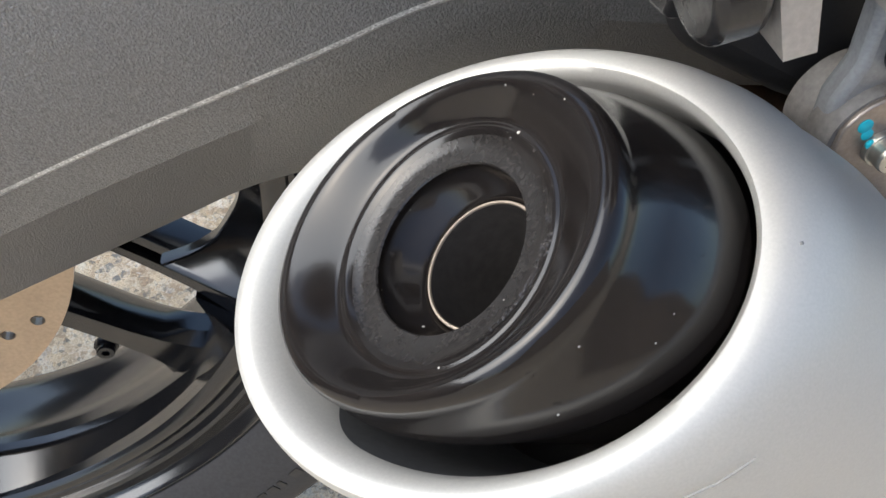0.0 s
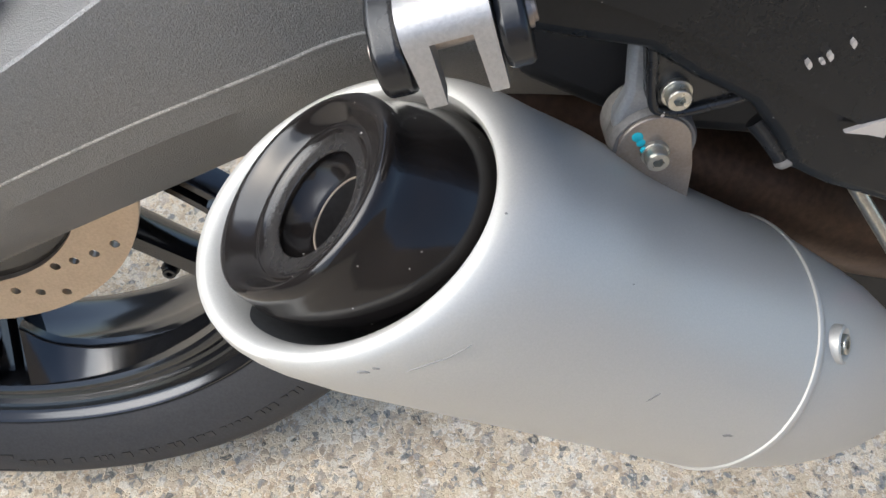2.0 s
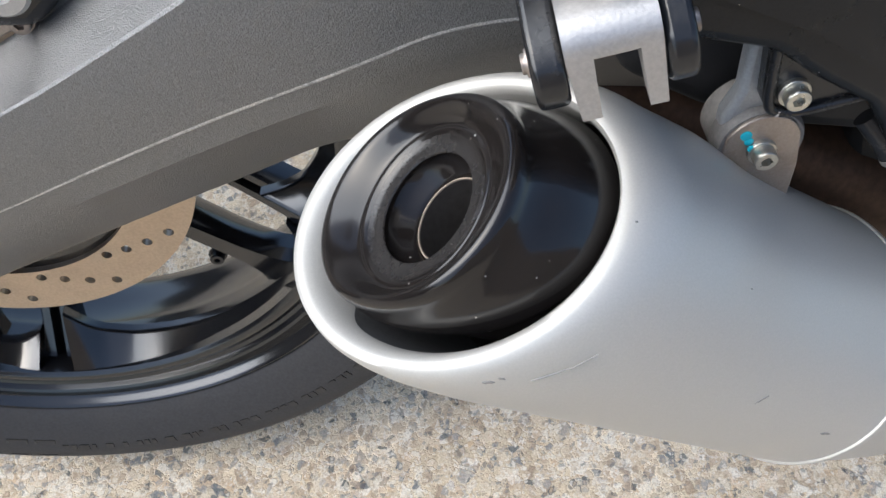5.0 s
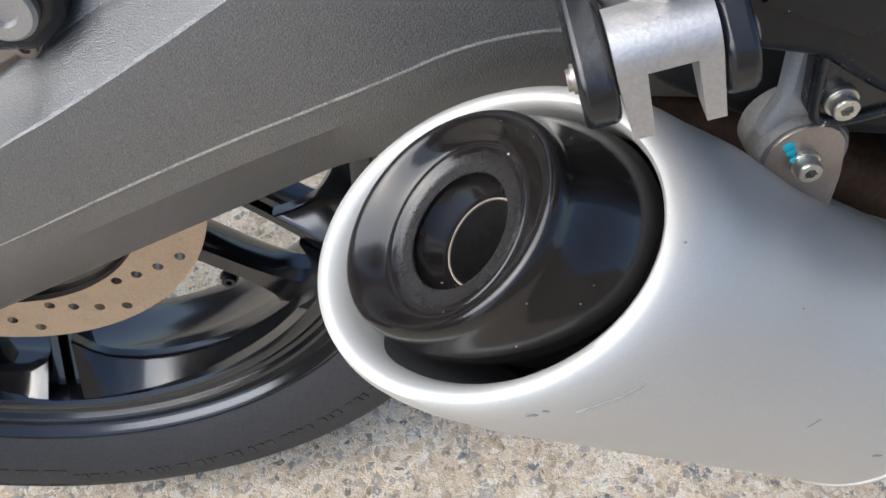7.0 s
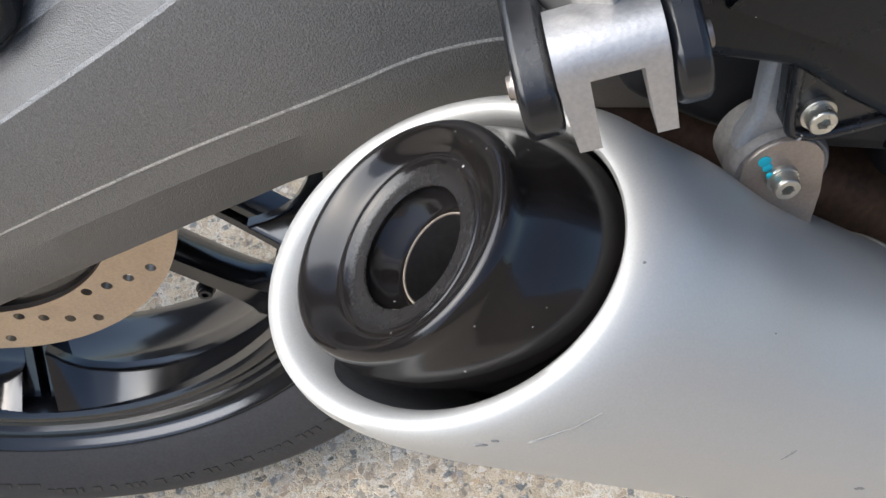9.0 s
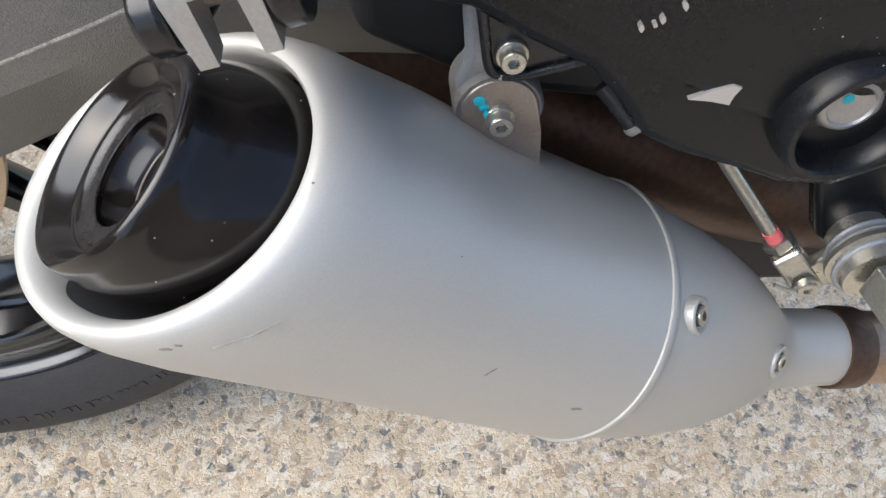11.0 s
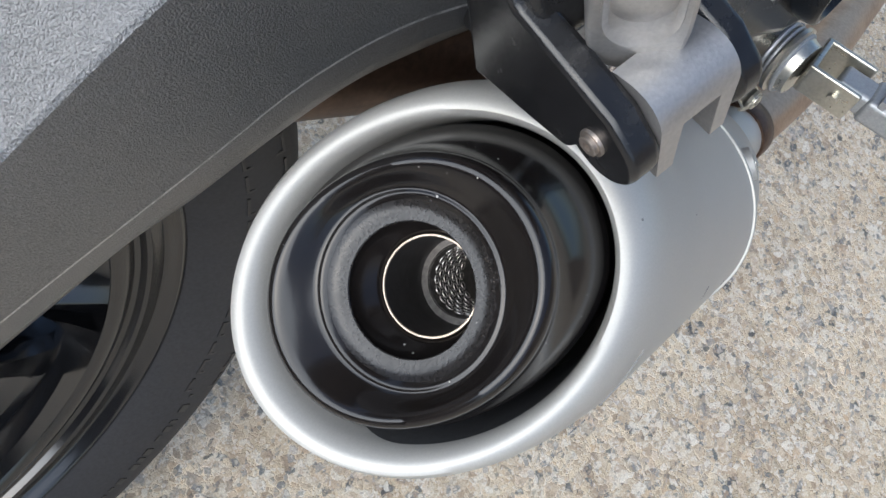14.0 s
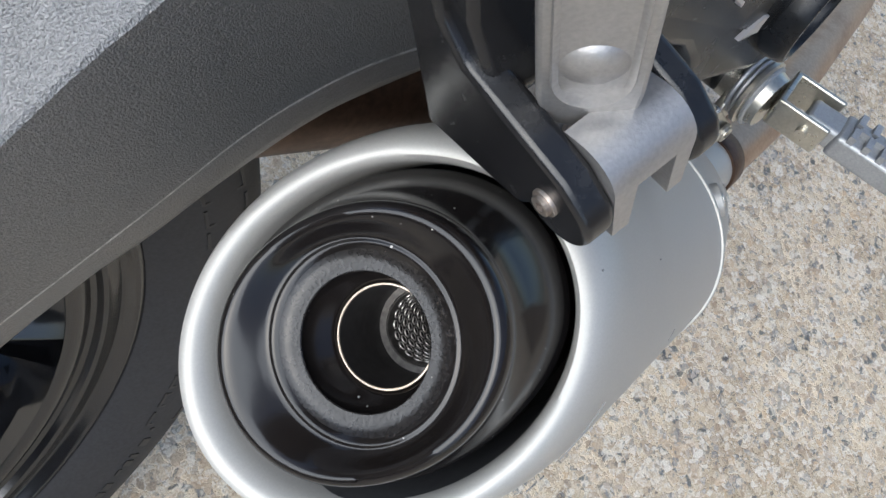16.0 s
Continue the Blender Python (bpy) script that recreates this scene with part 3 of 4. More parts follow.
def spoke_wide(angle):
    """Grooved spoke that slants outwards from the hub to the rim's face."""
    ca, sa = math.cos(angle), math.sin(angle)
    t = V(-sa, 0, ca)
    rings = []
    for f in [i / 12 for i in range(13)]:
        r = 0.045 + f * 0.154
        w = 0.0078 + 0.0032 * f + 0.004 * max(0.0, f - 0.85) / 0.15
        y = 0.012 - 0.047 * f ** 1.6
        c = W + V(ca * r, 0, sa * r)
        pr = [(-w, y + 0.024), (-w, y + 0.003), (-w + 0.002, y), (-0.0034, y), (-0.0020, y + 0.004), (-0.0014, y + 0.012), (0.0014, y + 0.012), (0.0020, y + 0.004), (0.0034, y), (w - 0.002, y), (w, y + 0.003), (w, y + 0.024)]
        rings.append([c + t * a + V(0, b, 0) for a, b in pr])
    return loft(rings, cap=(True, True))


def spoke_slim(angle, depth):
    """Deeper rounded box-section spoke."""
    ca, sa = math.cos(angle), math.sin(angle)
    t = V(-sa, 0, ca)
    rings = []
    for f in [i / 10 for i in range(11)]:
        r = 0.05 + f * 0.155
        w, h = 0.0085 + 0.003 * abs(f - 0.5) + 0.014 * max(0.0, (f - 0.7) / 0.3) ** 2, 0.015 - 0.003 * f
        c = W + V(ca * r, depth, sa * r)
        pr = [(-1, -0.5), (-0.6, -1), (0.6, -1), (1, -0.5), (1, 0.5), (0.6, 1), (-0.6, 1), (-1, 0.5)]
        rings.append([c + t * w * a + V(0, h * b, 0) for a, b in pr])
    return loft(rings, cap=(True, True))


for k in range(5):
    part("spoke", spoke_wide(radians(-24.0 + 72 * k)), RIM_BLACK, wheel)
    part("spoke", spoke_slim(radians(-42 + 72 * k), -0.012), RIM_BLACK, wheel)
    an = radians(-47 + 72 * k)
    socket_bolt("disc_bolt", W + V(math.cos(an) * 0.156, -0.020, math.sin(an) * 0.156), (0, -1, 0), 0.0045, 0.006, wheel, BRACKET, 0.006)


def rim_web(start):
    """Face band of the rim between two wide spokes, with rounded window corners."""
    edge = ((0.0, 0.155), (0.05, 0.168), (0.1, 0.177), (0.2, 0.185), (0.33, 0.190), (0.5, 0.194), (0.8, 0.196), (0.93, 0.190), (1.0, 0.176))
    rings = []
    for i in range(49):
        f = i / 48
        for (f0, r0), (f1, r1) in zip(edge, edge[1:]):
            if f0 <= f <= f1:
                inner = r0 + (r1 - r0) * (f - f0) / (f1 - f0)
        an = radians(start + 3.5 + 65.0 * f)
        d = V(math.cos(an), 0, math.sin(an))
        pr = [(0.1985, -0.0497), (inner + 0.0012, -0.0300), (inner + 0.0002, -0.0286), (inner, -0.0265), (inner + 0.0004, -0.0215), (0.1995, -0.0190)]
        rings.append([W + d * r + V(0, y, 0) for r, y in pr])
    return loft(rings, cap=(True, True))


for k in range(5):
    part("rim_web", rim_web(-96.0 + 72 * k), RIM_BLACK, wheel)


# -- swingarm --
def face_y(x):
    return -0.123 - 0.085 * x


bottom_edge = [(-0.10, 0.262), (-0.03, 0.291), (0.0437, 0.3245), (0.1042, 0.3544), (0.1568, 0.3795), (0.2031, 0.3995), (0.2245, 0.4090), (0.245, 0.4185), (0.2644, 0.4240), (0.285, 0.4262), (0.31, 0.424), (0.36, 0.415), (0.45, 0.40)]
low_edge = [(-0.12, 0.188), (-0.05, 0.217), (0.0376, 0.2613), (0.1068, 0.2965), (0.1675, 0.3265), (0.195, 0.340), (0.2215, 0.3480), (0.2464, 0.3585), (0.2692, 0.3670), (0.2876, 0.3720), (0.31, 0.374), (0.36, 0.372), (0.45, 0.365)]
top_edge = [(-0.10, 0.285), (-0.03, 0.325), (0.0694, 0.382), (0.0979, 0.398), (0.1488, 0.4288), (0.1850, 0.4520), (0.2096, 0.4670), (0.2293, 0.477), (0.255, 0.490), (0.29, 0.505), (0.33, 0.517), (0.38, 0.525), (0.46, 0.53)]


def resample(pl, n):
    p = smooth_path([V(x, 0, z) for x, z in pl], 10)
    return [p[round(i * (len(p) - 1) / (n - 1))] for i in range(n)]


NS = 60
be, le, te = resample(bottom_edge, NS), resample(low_edge, NS), resample(top_edge, NS)
rings = []
for b, l, t in zip(be, le, te):
    def at(p, inward):
        return V(p.x, face_y(p.x) + inward, p.z)
    up = (t - b).normalized()
    rings.append([at(t, 0.0) + up * 0.013 + V(0, 0.030, 0), at(t, 0.0) + up * 0.0006 + V(0, 0.0010, 0), at(t, 0.0) - up * 0.0008, at(b, 0.0) + up * 0.0018, at(b, 0.0004) + up * 0.0004,
                  at(b, 0.0016) - up * 0.0008, at(b.lerp(l, 0.26), 0.0042), at(l, 0.026) + up * 0.006, at(l, 0.030), at(l, 0.038) - up * 0.001, at(l, 0.055) + up * 0.004, at(t, 0.05) + up * 0.006, at(t, 0.035) + up * 0.019])
arm = part("swingarm", loft(rings, cap=(True, True)), [ARM_GREY, WORN_EDGE], bike, "charcoal textured swingarm with worn bright lower edge")

arm.data.set_sharp_from_angle(angle=radians(22))
for p in arm.data.polygons:
    if len(p.vertices) == 4 and p.index % 13 in (3, 4):
        p.material_index = 1

# -- passenger footrest: black bracket with two lugs, cast clevis, folded peg --
PC = V(0.2867, -0.2297, 0.4755)
PP = V(0.965, -0.034, 0.25).normalized()      # hinge axis
PO = (V(0, -1, 0) - PP * PP.dot(V(0, -1, 0))).normalized()   # outward
PW = PP.cross(PO)
PW = PW if PW.z > 0 else -PW


def at_peg(p, o, w):
    return PC + PP * p + PO * o + PW * w


lug = [(-0.0428, -0.0215), (-0.020, -0.0172), (-0.0070, -0.0145), *arc(0.0022, -0.0005, 0.0112, 235, 395, 16), (0.004, 0.0118), (-0.012, 0.0160), (-0.026, 0.0195), (-0.033, 0.028), (-0.036, 0.05), (-0.036, 0.12), (-0.052, 0.12), (-0.0445, 0.012)]
bracket = part("footrest_bracket", slab([(-0.046, 0.008), (-0.020, 0.006), (-0.018, 0.012), (-0.026, 0.03), (-0.026, 0.12), (-0.050, 0.12)], at_peg(0, 0, 0), PO, PW, 0.034), BRACKET, bike,
               "black cast footrest bracket", bevel=0.002)
for p, t in ((-0.0155, 0.0085), (0.0160, 0.0075)):
    part("lug", slab(lug, at_peg(p, 0, 0), PO, PW, t), BRACKET, bracket, bevel=0.0028)
def clevis_section(p, low, taper=0.0):
    """Section of the clevis: flat top, broad rounded front, drawn down into a prong where low is below the hinge."""
    top = [(-0.0045, 0.0130), (0.0010, 0.0142)] + [(0.0030 + 0.0088 * math.sin(radians(a)), 0.0054 + 0.0088 * math.cos(radians(a))) for a in range(0, 91, 15)]
    pts = top + ([(0.0122, -0.0020), (0.0128, low), (0.0052, low + 0.0004), (-0.0010, 0.0040)] if low < 0 else [(0.0118, low), (0.0060, low), (0.0000, low), (-0.0010, low)])
    return [at_peg(p + taper * max(0.0, (0.005 - w) / 0.017), o, w) for o, w in pts] + [at_peg(p, -0.0045, 0.0040 if low < 0 else low)]


part("hinge_clevis", loft([clevis_section(-0.0046, 0.0050), clevis_section(0.0064, 0.0050)], cap=(True, True)), CAST, bracket, "worn cast aluminium clevis barrel")
for p0, p1, t0, t1, low in ((-0.0112, -0.0046, 0.0014, -0.0002, -0.0124), (0.0064, 0.0118, 0.0006, -0.0003, -0.0120)):
    part("prong", loft([clevis_section(p0, low, t0), clevis_section(p1, low, t1)], cap=(True, True)), CAST, bracket)
part("hinge_pin", tube([at_peg(-0.013, -0.001, 0), at_peg(0.013, -0.001, 0)], 0.0042, 20), STEEL, bracket)
PD = V(0.704, -0.672, 0.230).normalized()
PU = (V(-0.38, 0.03, 0.925) - PD * PD.dot(V(-0.38, 0.03, 0.925))).normalized()
PN = PD.cross(PU)
PN = PN if PN.y < 0 else -PN
PB = V(0.2806, -0.2252, 0.4822)
peg_out = [*arc(0, 0.0085, 0.0108, 200, 340, 14), (0.0108, 0.012), (0.0108, 0.12), (-0.0108, 0.12), (-0.0108, 0.012)]
part("folded_peg", slab(peg_out, PB - PN * 0.006, PD, PU, 0.011), CAST, bracket, "folded cast aluminium peg with scooped face", bevel=0.0012)
rings = []
for r, h in ((1.0, -0.001), (1.0, 0.0008), (0.96, 0.0012), (0.90, 0.0010), (0.80, 0.0003), (0.5, 0.0003), (0.25, 0.0003)):
    out = [(0.0082 * r * math.cos(radians(a)), 0.0190 + 0.0105 * r * math.sin(radians(a))) for a in range(180, 361, 12)]
    out += [(0.0082 * r, 0.0200 + 0.08 * r), (-0.0082 * r, 0.0200 + 0.08 * r)]
    rings.append([PB - PN * 0.0006 + PD * a + PU * b + PN * h for a, b in out])
part("peg_scoop", loft(rings, cap=(False, True)), CAST, bracket)
part("peg_dome", lathe(PB + PU * 0.0240 - PN * 0.0012, PN, [(0, 0.0070), (0.0012, 0.0064), (0.0024, 0.0046), (0.0031, 0.0024), (0.0033, 0)], 32), CAST, bracket)
socket_bolt("hinge_screw", at_peg(-0.0192, 0.0008, 0), -PP, 0.0027, 0.0026, bracket, STEEL, 0.0036)
socket_bolt("hinge_screw", at_peg(0.0194, 0, 0), PP, 0.0030, 0.0026, bracket, STEEL, 0.0042)

# -- muffler hanger --
HO = V(0.3613, -0.186, 0.3931)
plate = [(-0.0135, 0.000), (-0.0132, 0.006), *arc(0, 0.002, 0.0135, 150, 20, 10), (0.0155, -0.008), (0.0180, -0.050), (-0.018, -0.040)]
hanger = part("hanger_plate", slab(plate, HO + V(0, 0.002, 0), (1, 0, 0), (0, 0, 1), 0.003), STEEL, bike, "grey steel muffler hanger plate", bevel=0.0006)
socket_bolt("hanger_bolt", HO, (0, -1, 0), 0.0043, 0.0060, hanger, ZINC, 0.0052)
bm = lathe(HO + V(0, 0.004, 0.001), (0, 1, 0), [(-0.002, 0.004), (-0.002, 0.0150), (0.0, 0.0160), (0.007, 0.0160), (0.009, 0.0145), (0.011, 0.0160), (0.018, 0.0160), (0.019, 0.015), (0.019, 0.0)], 48)
part("rubber_bush", bm, BUSH, hanger, "grey rubber hanger bush")
for c, r in (((-0.0072, 0.0004, 0.0072), 0.0021), ((-0.0056, 0.0004, 0.0044), 0.0017), ((-0.0044, -0.0010, 0.0020), 0.0014)):
    part("paint_mark", lathe(HO + V(*c), (0, -1, 0), [(-0.0006, r), (0.0001, r), (0.0003, r * 0.8), (0.0004, 0)], 14), CYAN, hanger, "cyan torque paint mark")
stay = [(-0.0145, 0.000), (-0.0150, 0.012), (-0.0115, 0.022), (-0.0125, 0.036), (-0.0135, 0.06), (-0.002, 0.06), (-0.003, 0.034), (-0.001, 0.022), (0.008, 0.014), (0.013, 0.004), (0.0, 0.0)]
part("hanger_stay", slab(stay, HO + V(0, 0.0095, 0), (1, 0, 0), (0, 0, 1), 0.0085), GREY_CAST, hanger, "light grey cast hanger stay", bevel=0.0025)

# -- black frame panel with pivot boss --
panel = [(0.306, 0.452), (0.3267, 0.4470), (0.349, 0.4420), (0.3667, 0.4300), (0.3877, 0.4180), (0.3987, 0.4050), (0.4091, 0.3883), (0.4252, 0.3785), (0.4484, 0.3689), (0.4683, 0.3600), (0.4896, 0.3565), (0.515, 0.368), (0.535, 0.40), (0.55, 0.6), (0.30, 0.6)]
frame_panel = part("frame_panel", slab(panel, V(0, -0.184, 0), (1, 0, 0), (0, 0, 1), 0.022), PANEL, bike, "scuffed satin black heel and frame panel", bevel=0.005)
# sloping upper skin above the crease
crease = [V(0.325, -0.1966, 0.4640), V(0.36, -0.1968, 0.4490), V(0.4024, -0.1968, 0.4225), V(0.4335, -0.1968, 0.4050), V(0.4557, -0.1968, 0.3940), V(0.475, -0.1968, 0.3900)]
rings = [[p + V(0, 0.006, -0.001), p + V(0, -0.0012, 0.0012), p + V(0.02, -0.0035, 0.03), p + V(0.05, -0.002, 0.075), p + V(0.05, 0.01, 0.075)] for p in crease]
part("panel_skin", loft(rings, close=False), PANEL, frame_panel, bevel=0.0)
BOSS = V(0.4785, -0.190, 0.3975)
bm = lathe(BOSS, (0.10, -1, -0.05), [(-0.02, 0.0265), (0.008, 0.0262), (0.0145, 0.0252), (0.0160, 0.0240), (0.0160, 0.0218), (0.0145, 0.0206), (-0.006, 0.0200), (-0.006, 0.0)], 64)
boss = part("pivot_boss", bm, PANEL, frame_panel, "round black swingarm pivot boss")
bm = bmesh.new()
c = BOSS + V(-0.0005, -0.004, 0.0045)
rings = []
for y, r, six in ((0.004, 0.0120, 1.0), (-0.0025, 0.0120, 1.0), (-0.0042, 0.0115, 0.4), (-0.0056, 0.0098, 0.0), (-0.0060, 0.0085, 0.0), (-0.0052, 0.0078, 0.0), (-0.0050, 0.0, 0.0)):
    ring = []
    for k in range(48):
        an = math.tau * k / 48
        hexed = math.cos(math.pi / 6) / math.cos((an + 0.3) % (math.tau / 6) - math.pi / 6)
        rr = r * (1 - six + six * min(hexed * 1.1, 1.06))
        ring.append(c + V(math.cos(an) * rr, y, math.sin(an) * rr))
    rings.append(ring)
loft(rings, bm)
part("pivot_nut", bm, CAST, frame_panel, "large silver hexagon pivot nut")
part("paint_mark", lathe(c + V(-0.002, -0.0050, 0.003), (0, -1, 0), [(0, 0.0022), (0.0004, 0.002), (0.0005, 0)], 12), CYAN, frame_panel)
for dx, dz, a, l in ((0.0, 0.0, 100, 0.0016), (0.0040, 0.0008, 62, 0.0008), (0.0060, 0.0026, 95, 0.0016), (0.0118, 0.0070, 105, 0.0018)):
    o = V(0.3995 + dx, -0.2012, 0.4380 + dz)
    d = V(math.cos(radians(a)), 0, math.sin(radians(a)))
    e = V(-d.z, 0, d.x)
    bm = bmesh.new()
    loft([[o - d * l, o - e * 0.0008 - d * l * 0.3, o - e * 0.0007 + d * l * 0.4, o + d * l, o + e * 0.0008 + d * l * 0.3, o + e * 0.0007 - d * l * 0.4], [q + V(0, 0.006, 0) for q in [o - d * l, o - e * 0.0008 - d * l * 0.3, o - e * 0.0007 + d * l * 0.4, o + d * l, o + e * 0.0008 + d * l * 0.3, o + e * 0.0007 - d * l * 0.4]]], bm, True, (True, True))
    part("scratch", bm, SCRATCH, frame_panel, "bare metal scratch", smooth=False)
o = V(0.430, -0.1985, 0.4100)
pts = [(-0.0092, -0.0016), (-0.001, -0.0030), (0.0052, -0.0048), (0.0060, -0.0012), (0.0078, 0.0022), (0.0046, 0.0034), (-0.001, 0.0016)]
part("scratch", slab(pts, o, (1, 0, 0), (0, 0, 1), 0.002), SCRATCH, frame_panel, "bare metal scrape patch", smooth=False)
# black cast web with the upper bolt
BH = V(0.3635, -0.1905, 0.4215)
web = [(-0.0125, 0.020), (-0.0100, 0.004), (-0.0085, -0.006), (-0.004, -0.0095), (0.004, -0.0100), (0.016, -0.0080), (0.030, -0.0050), (0.034, 0.012), (0.02, 0.024)]
web_part = part("mount_web", slab(web, BH + V(0, 0.007, 0), (1, 0, 0), (0, 0, 1), 0.009), BRACKET, frame_panel, "black cast mounting web", bevel=0.0022)
ridge = smooth_path([BH + V(x, 0.0018, z) for x, z in ((-0.0105, 0.020), (-0.0088, 0.006), (-0.0070, -0.005), (-0.003, -0.0080), (0.004, -0.0085), (0.014, -0.0062), (0.026, -0.0030))])
part("web_ridge", tube(ridge, 0.0018, 10), BRACKET, frame_panel)
part("worn_dot", lathe(BH + V(-0.0035, 0.0005, -0.0080), (0, -1, 0), [(-0.001, 0.0012), (0.0002, 0.0011), (0.0006, 0.0)], 12), SCRATCH, frame_panel)
socket_bolt("frame_bolt", BH + V(0.0, 0.0020, 0.0), (0, -1, 0), 0.0043, 0.0055, frame_panel, ZINC, 0.0054)
# small black stay below the panel
stub = smooth_path([V(0.398, -0.181, 0.402), V(0.404, -0.185, 0.396), V(0.4095, -0.1885, 0.3895)])
hose = part("hose_stub", tube(stub, [0.0048] * len(stub), 16), BRACKET, frame_panel, "short black hose end")
part("hose_tip", lathe(V(0.4095, -0.1885, 0.3895), V(0.006, -0.004, -0.0065), [(-0.001, 0.0050), (0.001, 0.0052), (0.0022, 0.0046), (0.0028, 0.003), (0.003, 0)], 20), BUSH, frame_panel)

# -- engine underside and catalyst behind the muffler --
case = [(0.312, 0.410), (0.345, 0.392), (0.372, 0.380), (0.42, 0.372), (0.50, 0.335), (0.60, 0.30), (0.66, 0.34), (0.66, 0.62), (0.312, 0.62)]
part("engine_case", slab(case, V(0, -0.035, 0), (1, 0, 0), (0, 0, 1), 0.25), DARK, bike, "matt black engine and gearbox case", bevel=0.008)
can = smooth_path([V(0.262, -0.075, 0.372), V(0.30, -0.085, 0.362), V(0.36, -0.095, 0.338), V(0.44, -0.10, 0.300), V(0.52, -0.10, 0.262), V(0.60, -0.09, 0.235)])
part("catalyst_can", tube(can, [0.018] + [0.032] * (len(can) - 2) + [0.02], 40), BROWN, bike, "rusty brown catalyst can under the engine")

part("sump", slab([(0.440, 0.335), (0.455, 0.285), (0.482, 0.222), (0.505, 0.200), (0.62, 0.195), (0.66, 0.28), (0.66, 0.36), (0.44, 0.36)], V(0, -0.045, 0), (1, 0, 0), (0, 0, 1), 0.15), DARK, bike, "black sump and stand bracket under the engine", bevel=0.006)
# rough seat, tail and tank above, out of view, added to block light from overhead
spine = [V(0.02, -0.02, 0.90), V(0.08, -0.02, 0.86), V(0.18, -0.02, 0.82), V(0.35, -0.02, 0.80), V(0.55, -0.02, 0.88), V(0.80, -0.02, 0.92), V(0.98, -0.02, 0.84)]
path = smooth_path(spine, 6)
rings = []
for i, p in enumerate(path):
    f = i / (len(path) - 1)
    w = 0.05 + 0.10 * math.sin(math.pi * min(1.0, 0.12 + f * 0.8)) + 0.03 * f
    h = 0.05 + 0.06 * f
    rings.append([p + V(0, w * math.cos(a), h * math.sin(a)) for a in [k * math.tau / 24 for k in range(24)]])
part("unseen_seat_and_tank", loft(rings, cap=(True, True)), DARK, bike, "unseen dark seat, tail and tank mass, added to shade the parts below")

# -- link pipe --
part("link_pipe", tube(smooth_path([PIPE0 + PIPE_D * 0.004, PIPE0 + PIPE_D * 0.05, PIPE0 + PIPE_D * 0.11 + V(0, 0.002, 0), PIPE0 + PIPE_D * 0.20 + V(0, 0.012, 0.002), PIPE0 + PIPE_D * 0.36 + V(0, 0.03, 0.0)]), 0.0192, 40), PIPE_TAN, bike,
     "heat-tinted steel exhaust link pipe")

# -- rear brake linkage and rider footrest --
pedal = part("brake_rod", tube([V(0.455, -0.166, 0.3530), V(0.4636, -0.170, 0.3416), V(0.4876, -0.178, 0.3096), V(0.490, -0.1785, 0.306)], 0.0032, 14), ZINC, bike, "thin zinc-plated rear brake push rod")
part("red_mark", tube([V(0.4850, -0.1771, 0.3130), V(0.4885, -0.1783, 0.3085)], 0.0038, 14), PINK, pedal, "red paint mark on the rod")
rd = V(0.026, -0.0075, -0.032).normalized()
part("lock_nut", lathe(V(0.4880, -0.1782, 0.3090), rd, [(0, 0.003), (0.0, 0.0062), (0.001, 0.0066), (0.0045, 0.0066), (0.0055, 0.0062), (0.0055, 0.003)], 6), ZINC, pedal, smooth=False)
fork = V(0.5000, -0.1815, 0.2945)
bm = bmesh.new()
for k in (-1, 1):
    block(fork + V(0, 0.0062 * k, 0), rd, (0, 1, 0), rd.cross(V(0, 1, 0)), 0.026, 0.0026, 0.0125, bm)
block(fork - rd * 0.0105, rd, (0, 1, 0), rd.cross(V(0, 1, 0)), 0.006, 0.0140, 0.0125, bm)
part("rod_clevis", bm, ZINC, pedal, "zinc-plated rod clevis", bevel=0.0012)
socket_bolt("clevis_pin", fork + rd * 0.006 + V(0, -0.0085, 0), (0, -1, 0), 0.0046, 0.0030, pedal, ZINC, 0.0058)
part("split_pin", tube(smooth_path([fork + rd * 0.006 + V(-0.004, -0.0100, 0.000), fork + rd * 0.006 + V(-0.010, -0.0104, 0.001), fork + rd * 0.006 + V(-0.016, -0.0098, 0.004)]), 0.0010, 8), ZINC, pedal)
lever = [(0.504, 0.2830), (0.511, 0.2760), (0.522, 0.2790), (0.536, 0.2850), (0.545, 0.2980), (0.540, 0.3120), (0.526, 0.3160), (0.516, 0.3040), (0.507, 0.2930)]
part("lever_plate", slab(lever, V(0, -0.180, 0), (1, 0, 0), (0, 0, 1), 0.0055), ZINC, pedal, "zinc-plated brake lever plate", bevel=0.0012)
PIV = V(0.529, -0.178, 0.303)
coil = [PIV + V(math.cos(a) * 0.0165, -0.002 - 0.0034 * a / math.tau, math.sin(a) * 0.0165) for a in [i * math.tau / 28 for i in range(28 * 4)]]
part("return_spring", tube(coil, 0.0015, 8), GREY_CAST, pedal, "coiled grey return spring")
part("pivot_drum", lathe(PIV + V(0, 0.004, 0), (0, -1, 0), [(-0.02, 0.0135), (0.012, 0.0135), (0.013, 0.0195), (0.0155, 0.0195), (0.017, 0.0165), (0.024, 0.0150), (0.0245, 0.0)], 40), ZINC, pedal, "zinc-plated pivot drum")
part("footrest_hanger", slab([(0.50, 0.335), (0.512, 0.300), (0.530, 0.285), (0.548, 0.300), (0.552, 0.40), (0.50, 0.40)], V(0, -0.166, 0), (1, 0, 0), (0, 0, 1), 0.012), PANEL, bike, "black rider footrest hanger", bevel=0.003)

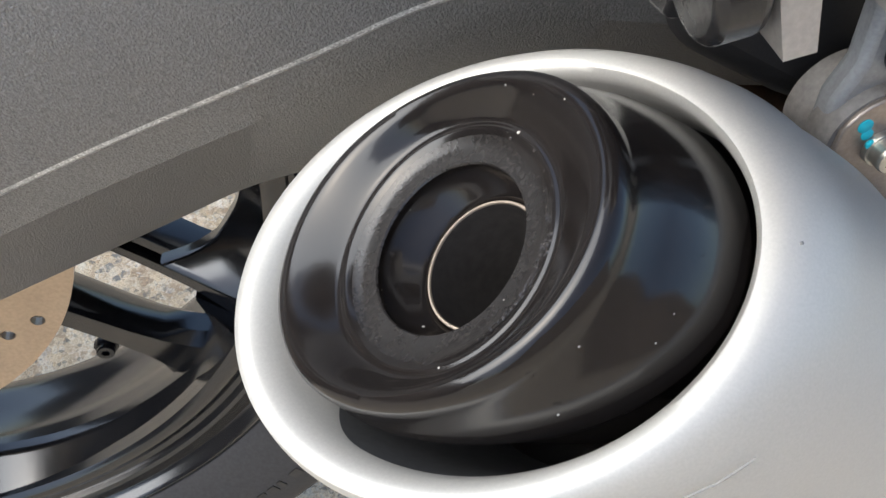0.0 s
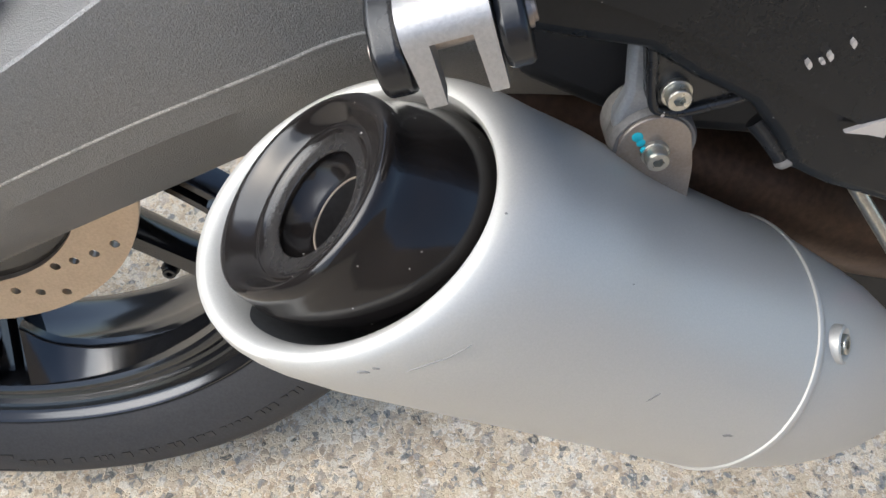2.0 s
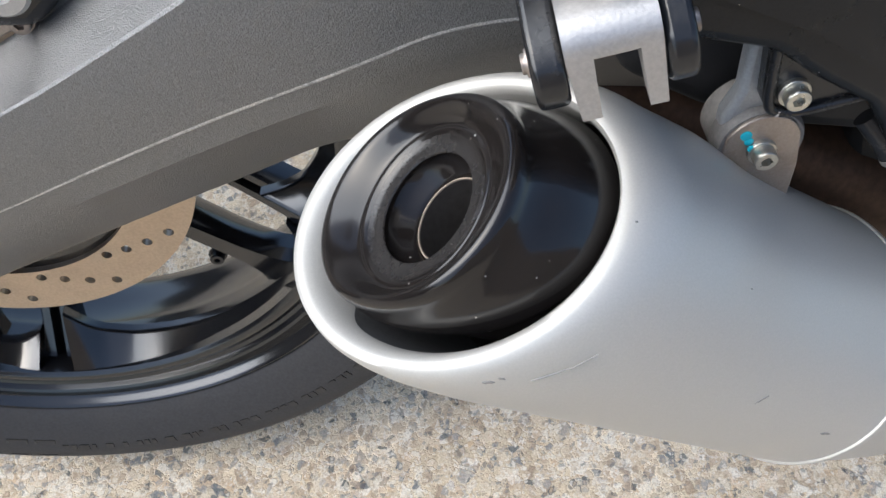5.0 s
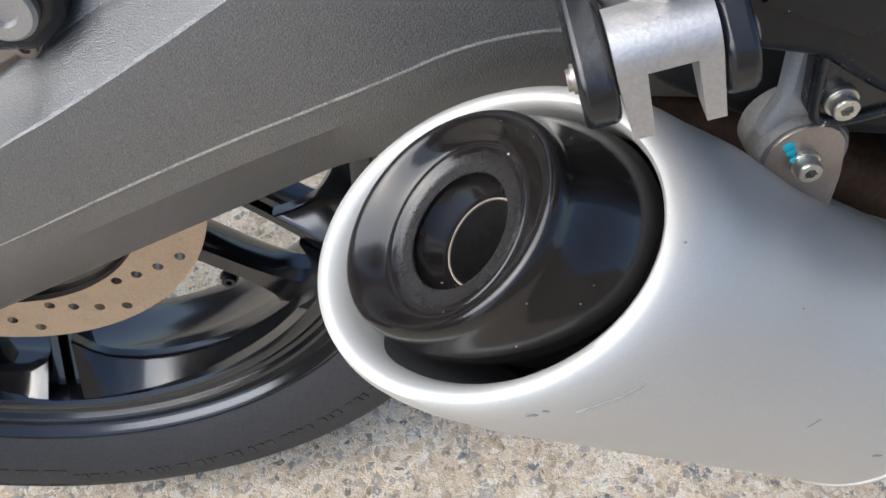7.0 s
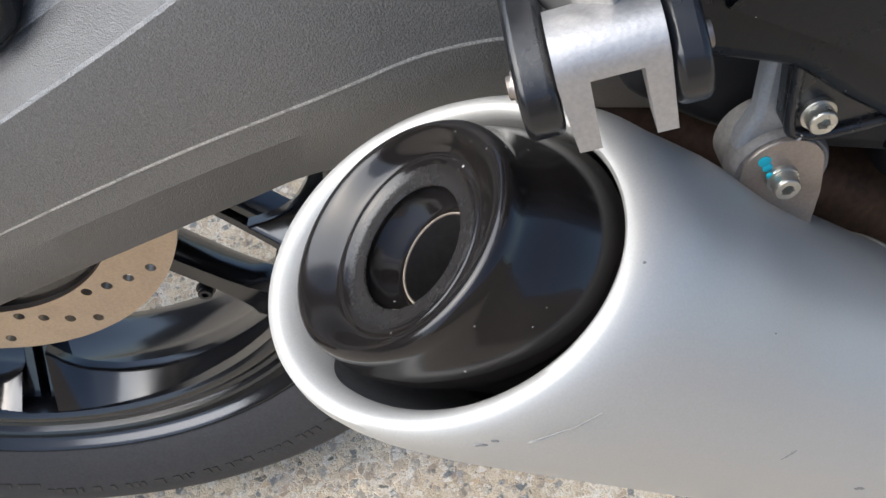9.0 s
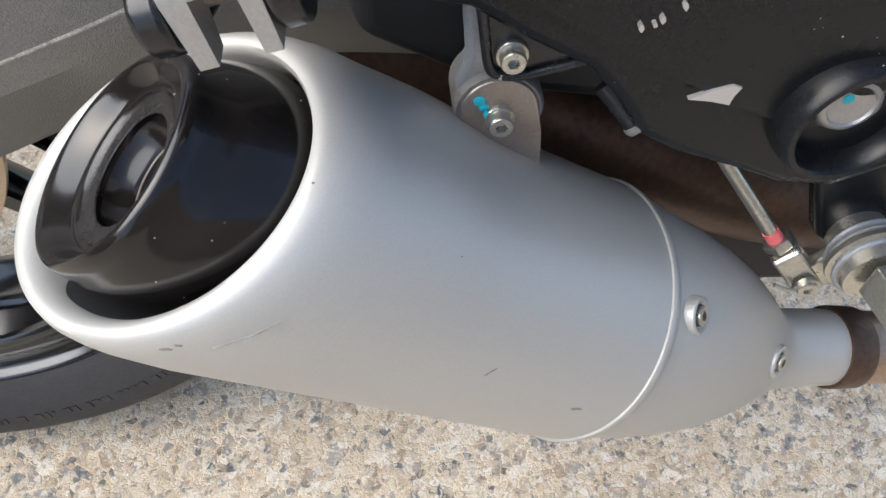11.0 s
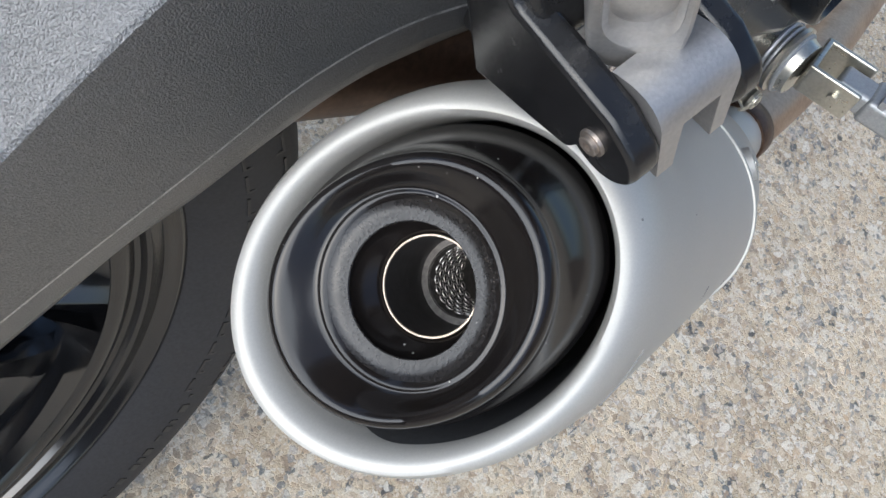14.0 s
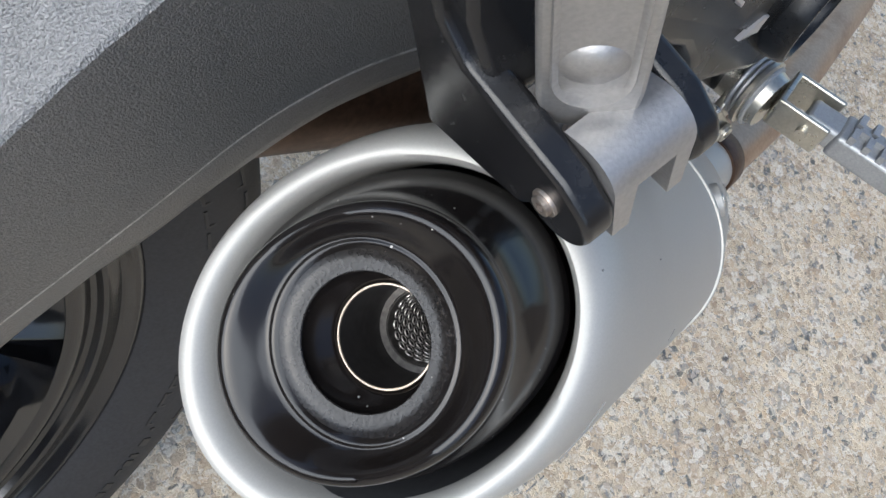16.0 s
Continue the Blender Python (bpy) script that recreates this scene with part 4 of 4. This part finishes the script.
RP = V(0.5385, -0.217, 0.305)
RD = V(0.21, -0.93, -0.08).normalized()
RU, RV, RD = frame_of(RD, (0.0, 0.0, 1.0))
yoke = bmesh.new()
for k in (-1, 1):
    block(RP - RD * 0.004 + RU * 0.0125 * k, RD, RU, RV, 0.030, 0.0030, 0.0185, yoke)
block(RP - RD * 0.0175, RD, RU, RV, 0.0035, 0.028, 0.0185, yoke)
footrest = part("rider_footrest", yoke, ZINC, bike, "zinc-plated rider footrest yoke", bevel=0.0012)
bm = bmesh.new()
block(RP + RD * 0.008, RD, RU, RV, 0.022, 0.0165, 0.013, bm)
block(RP + RD * 0.060, RD, RU, RV, 0.090, 0.0215, 0.0150, bm)
part("peg_bar", bm, GREY_CAST, footrest, "light grey cast peg bar", bevel=0.0025)
for i in range(9):
    for k in (-1, 1):
        part("tooth", block(RP + RD * (0.022 + i * 0.0085) + RU * 0.0058 * k + RV * 0.0092, RD, RU, RV, 0.0034, 0.0085, 0.0050), GREY_CAST, footrest)
    part("tooth", block(RP + RD * (0.026 + i * 0.0085) + RV * 0.0088, RD, RU, RV, 0.0060, 0.0026, 0.0042), GREY_CAST, footrest)
part("yoke_pin", tube([RP + RU * -0.017, RP + RU * 0.017], 0.0030, 14), ZINC, footrest)

# -- rear caliper above the swingarm --
cal = V(0.088, -0.088, 0.428)
caliper = part("brake_caliper", slab([(-0.03, -0.018), (0.004, -0.020), (0.018, -0.008), (0.020, 0.012), (0.008, 0.03), (-0.03, 0.03)], cal, (1, 0, 0), (0, 0, 1), 0.04), BRACKET, bike, "black rear brake caliper", bevel=0.006)
part("caliper_plate", slab([(-0.05, -0.045), (0.02, -0.012), (0.034, 0.004), (0.03, 0.012), (-0.05, -0.02)], cal + V(0, -0.006, 0), (1, 0, 0), (0, 0, 1), 0.005), STEEL, caliper, "brownish steel caliper plate", bevel=0.001)
part("caliper_piston", lathe(cal + V(-0.002, -0.020, 0.002), (0, -1, 0), [(0, 0.0125), (0.004, 0.0125), (0.0055, 0.011), (0.0055, 0.006), (0.003, 0.005), (0.003, 0)], 32), CAST, caliper)
socket_bolt("caliper_bolt", cal + V(-0.006, -0.0085, -0.022), (0, -1, 0), 0.0045, 0.004, caliper, STEEL, 0.0056)

# -- worn moulded marks on the tyre's sidewall: plain bars --
def sidewall(r):
    """y of the tyre's outer side at radius r."""
    for (y0, r0), (y1, r1) in zip(half, half[1:]):
        if r0 <= r <= r1:
            return y0 + (y1 - y0) * (r - r0) / (r1 - r0)
    return -0.07


def bar(ang0, ang1, r0, r1):
    bm = bmesh.new()
    rings = []
    n = max(2, int(abs(ang1 - ang0) / 1.0) + 1)
    for i in range(n):
        a = radians(ang0 + (ang1 - ang0) * i / (n - 1))
        d = V(math.cos(a), 0, math.sin(a))
        rings.append([W + d * r0 + V(0, sidewall(r0) + 0.0012, 0), W + d * r0 + V(0, sidewall(r0) - 0.0006, 0), W + d * r1 + V(0, sidewall(r1) - 0.0006, 0), W + d * r1 + V(0, sidewall(r1) + 0.0012, 0)])
    loft(rings, bm, True, (True, True))
    part("sidewall_bar", bm, RUBBER_MARK, wheel, smooth=False)


rng = random.Random(4)
a = -128.0
while a < 20:
    big = (a > -40) or (-112 < a < -100)
    if big:
        w = rng.uniform(2.4, 3.4)
        bar(a, a + w, 0.2735, 0.2750)
        bar(a, a + w, 0.2540, 0.2555)
        bar(a, a + 0.35, 0.2555, 0.2735)
        if rng.random() < 0.7:
            bar(a + w - 0.35, a + w, 0.2555, 0.2735)
        a += w + 1.0
    else:
        w = rng.uniform(0.5, 1.5)
        bar(a, a + w, 0.2590, rng.choice((0.2610, 0.2640, 0.2650)))
        a += w + rng.choice((0.5, 0.6, 1.6))
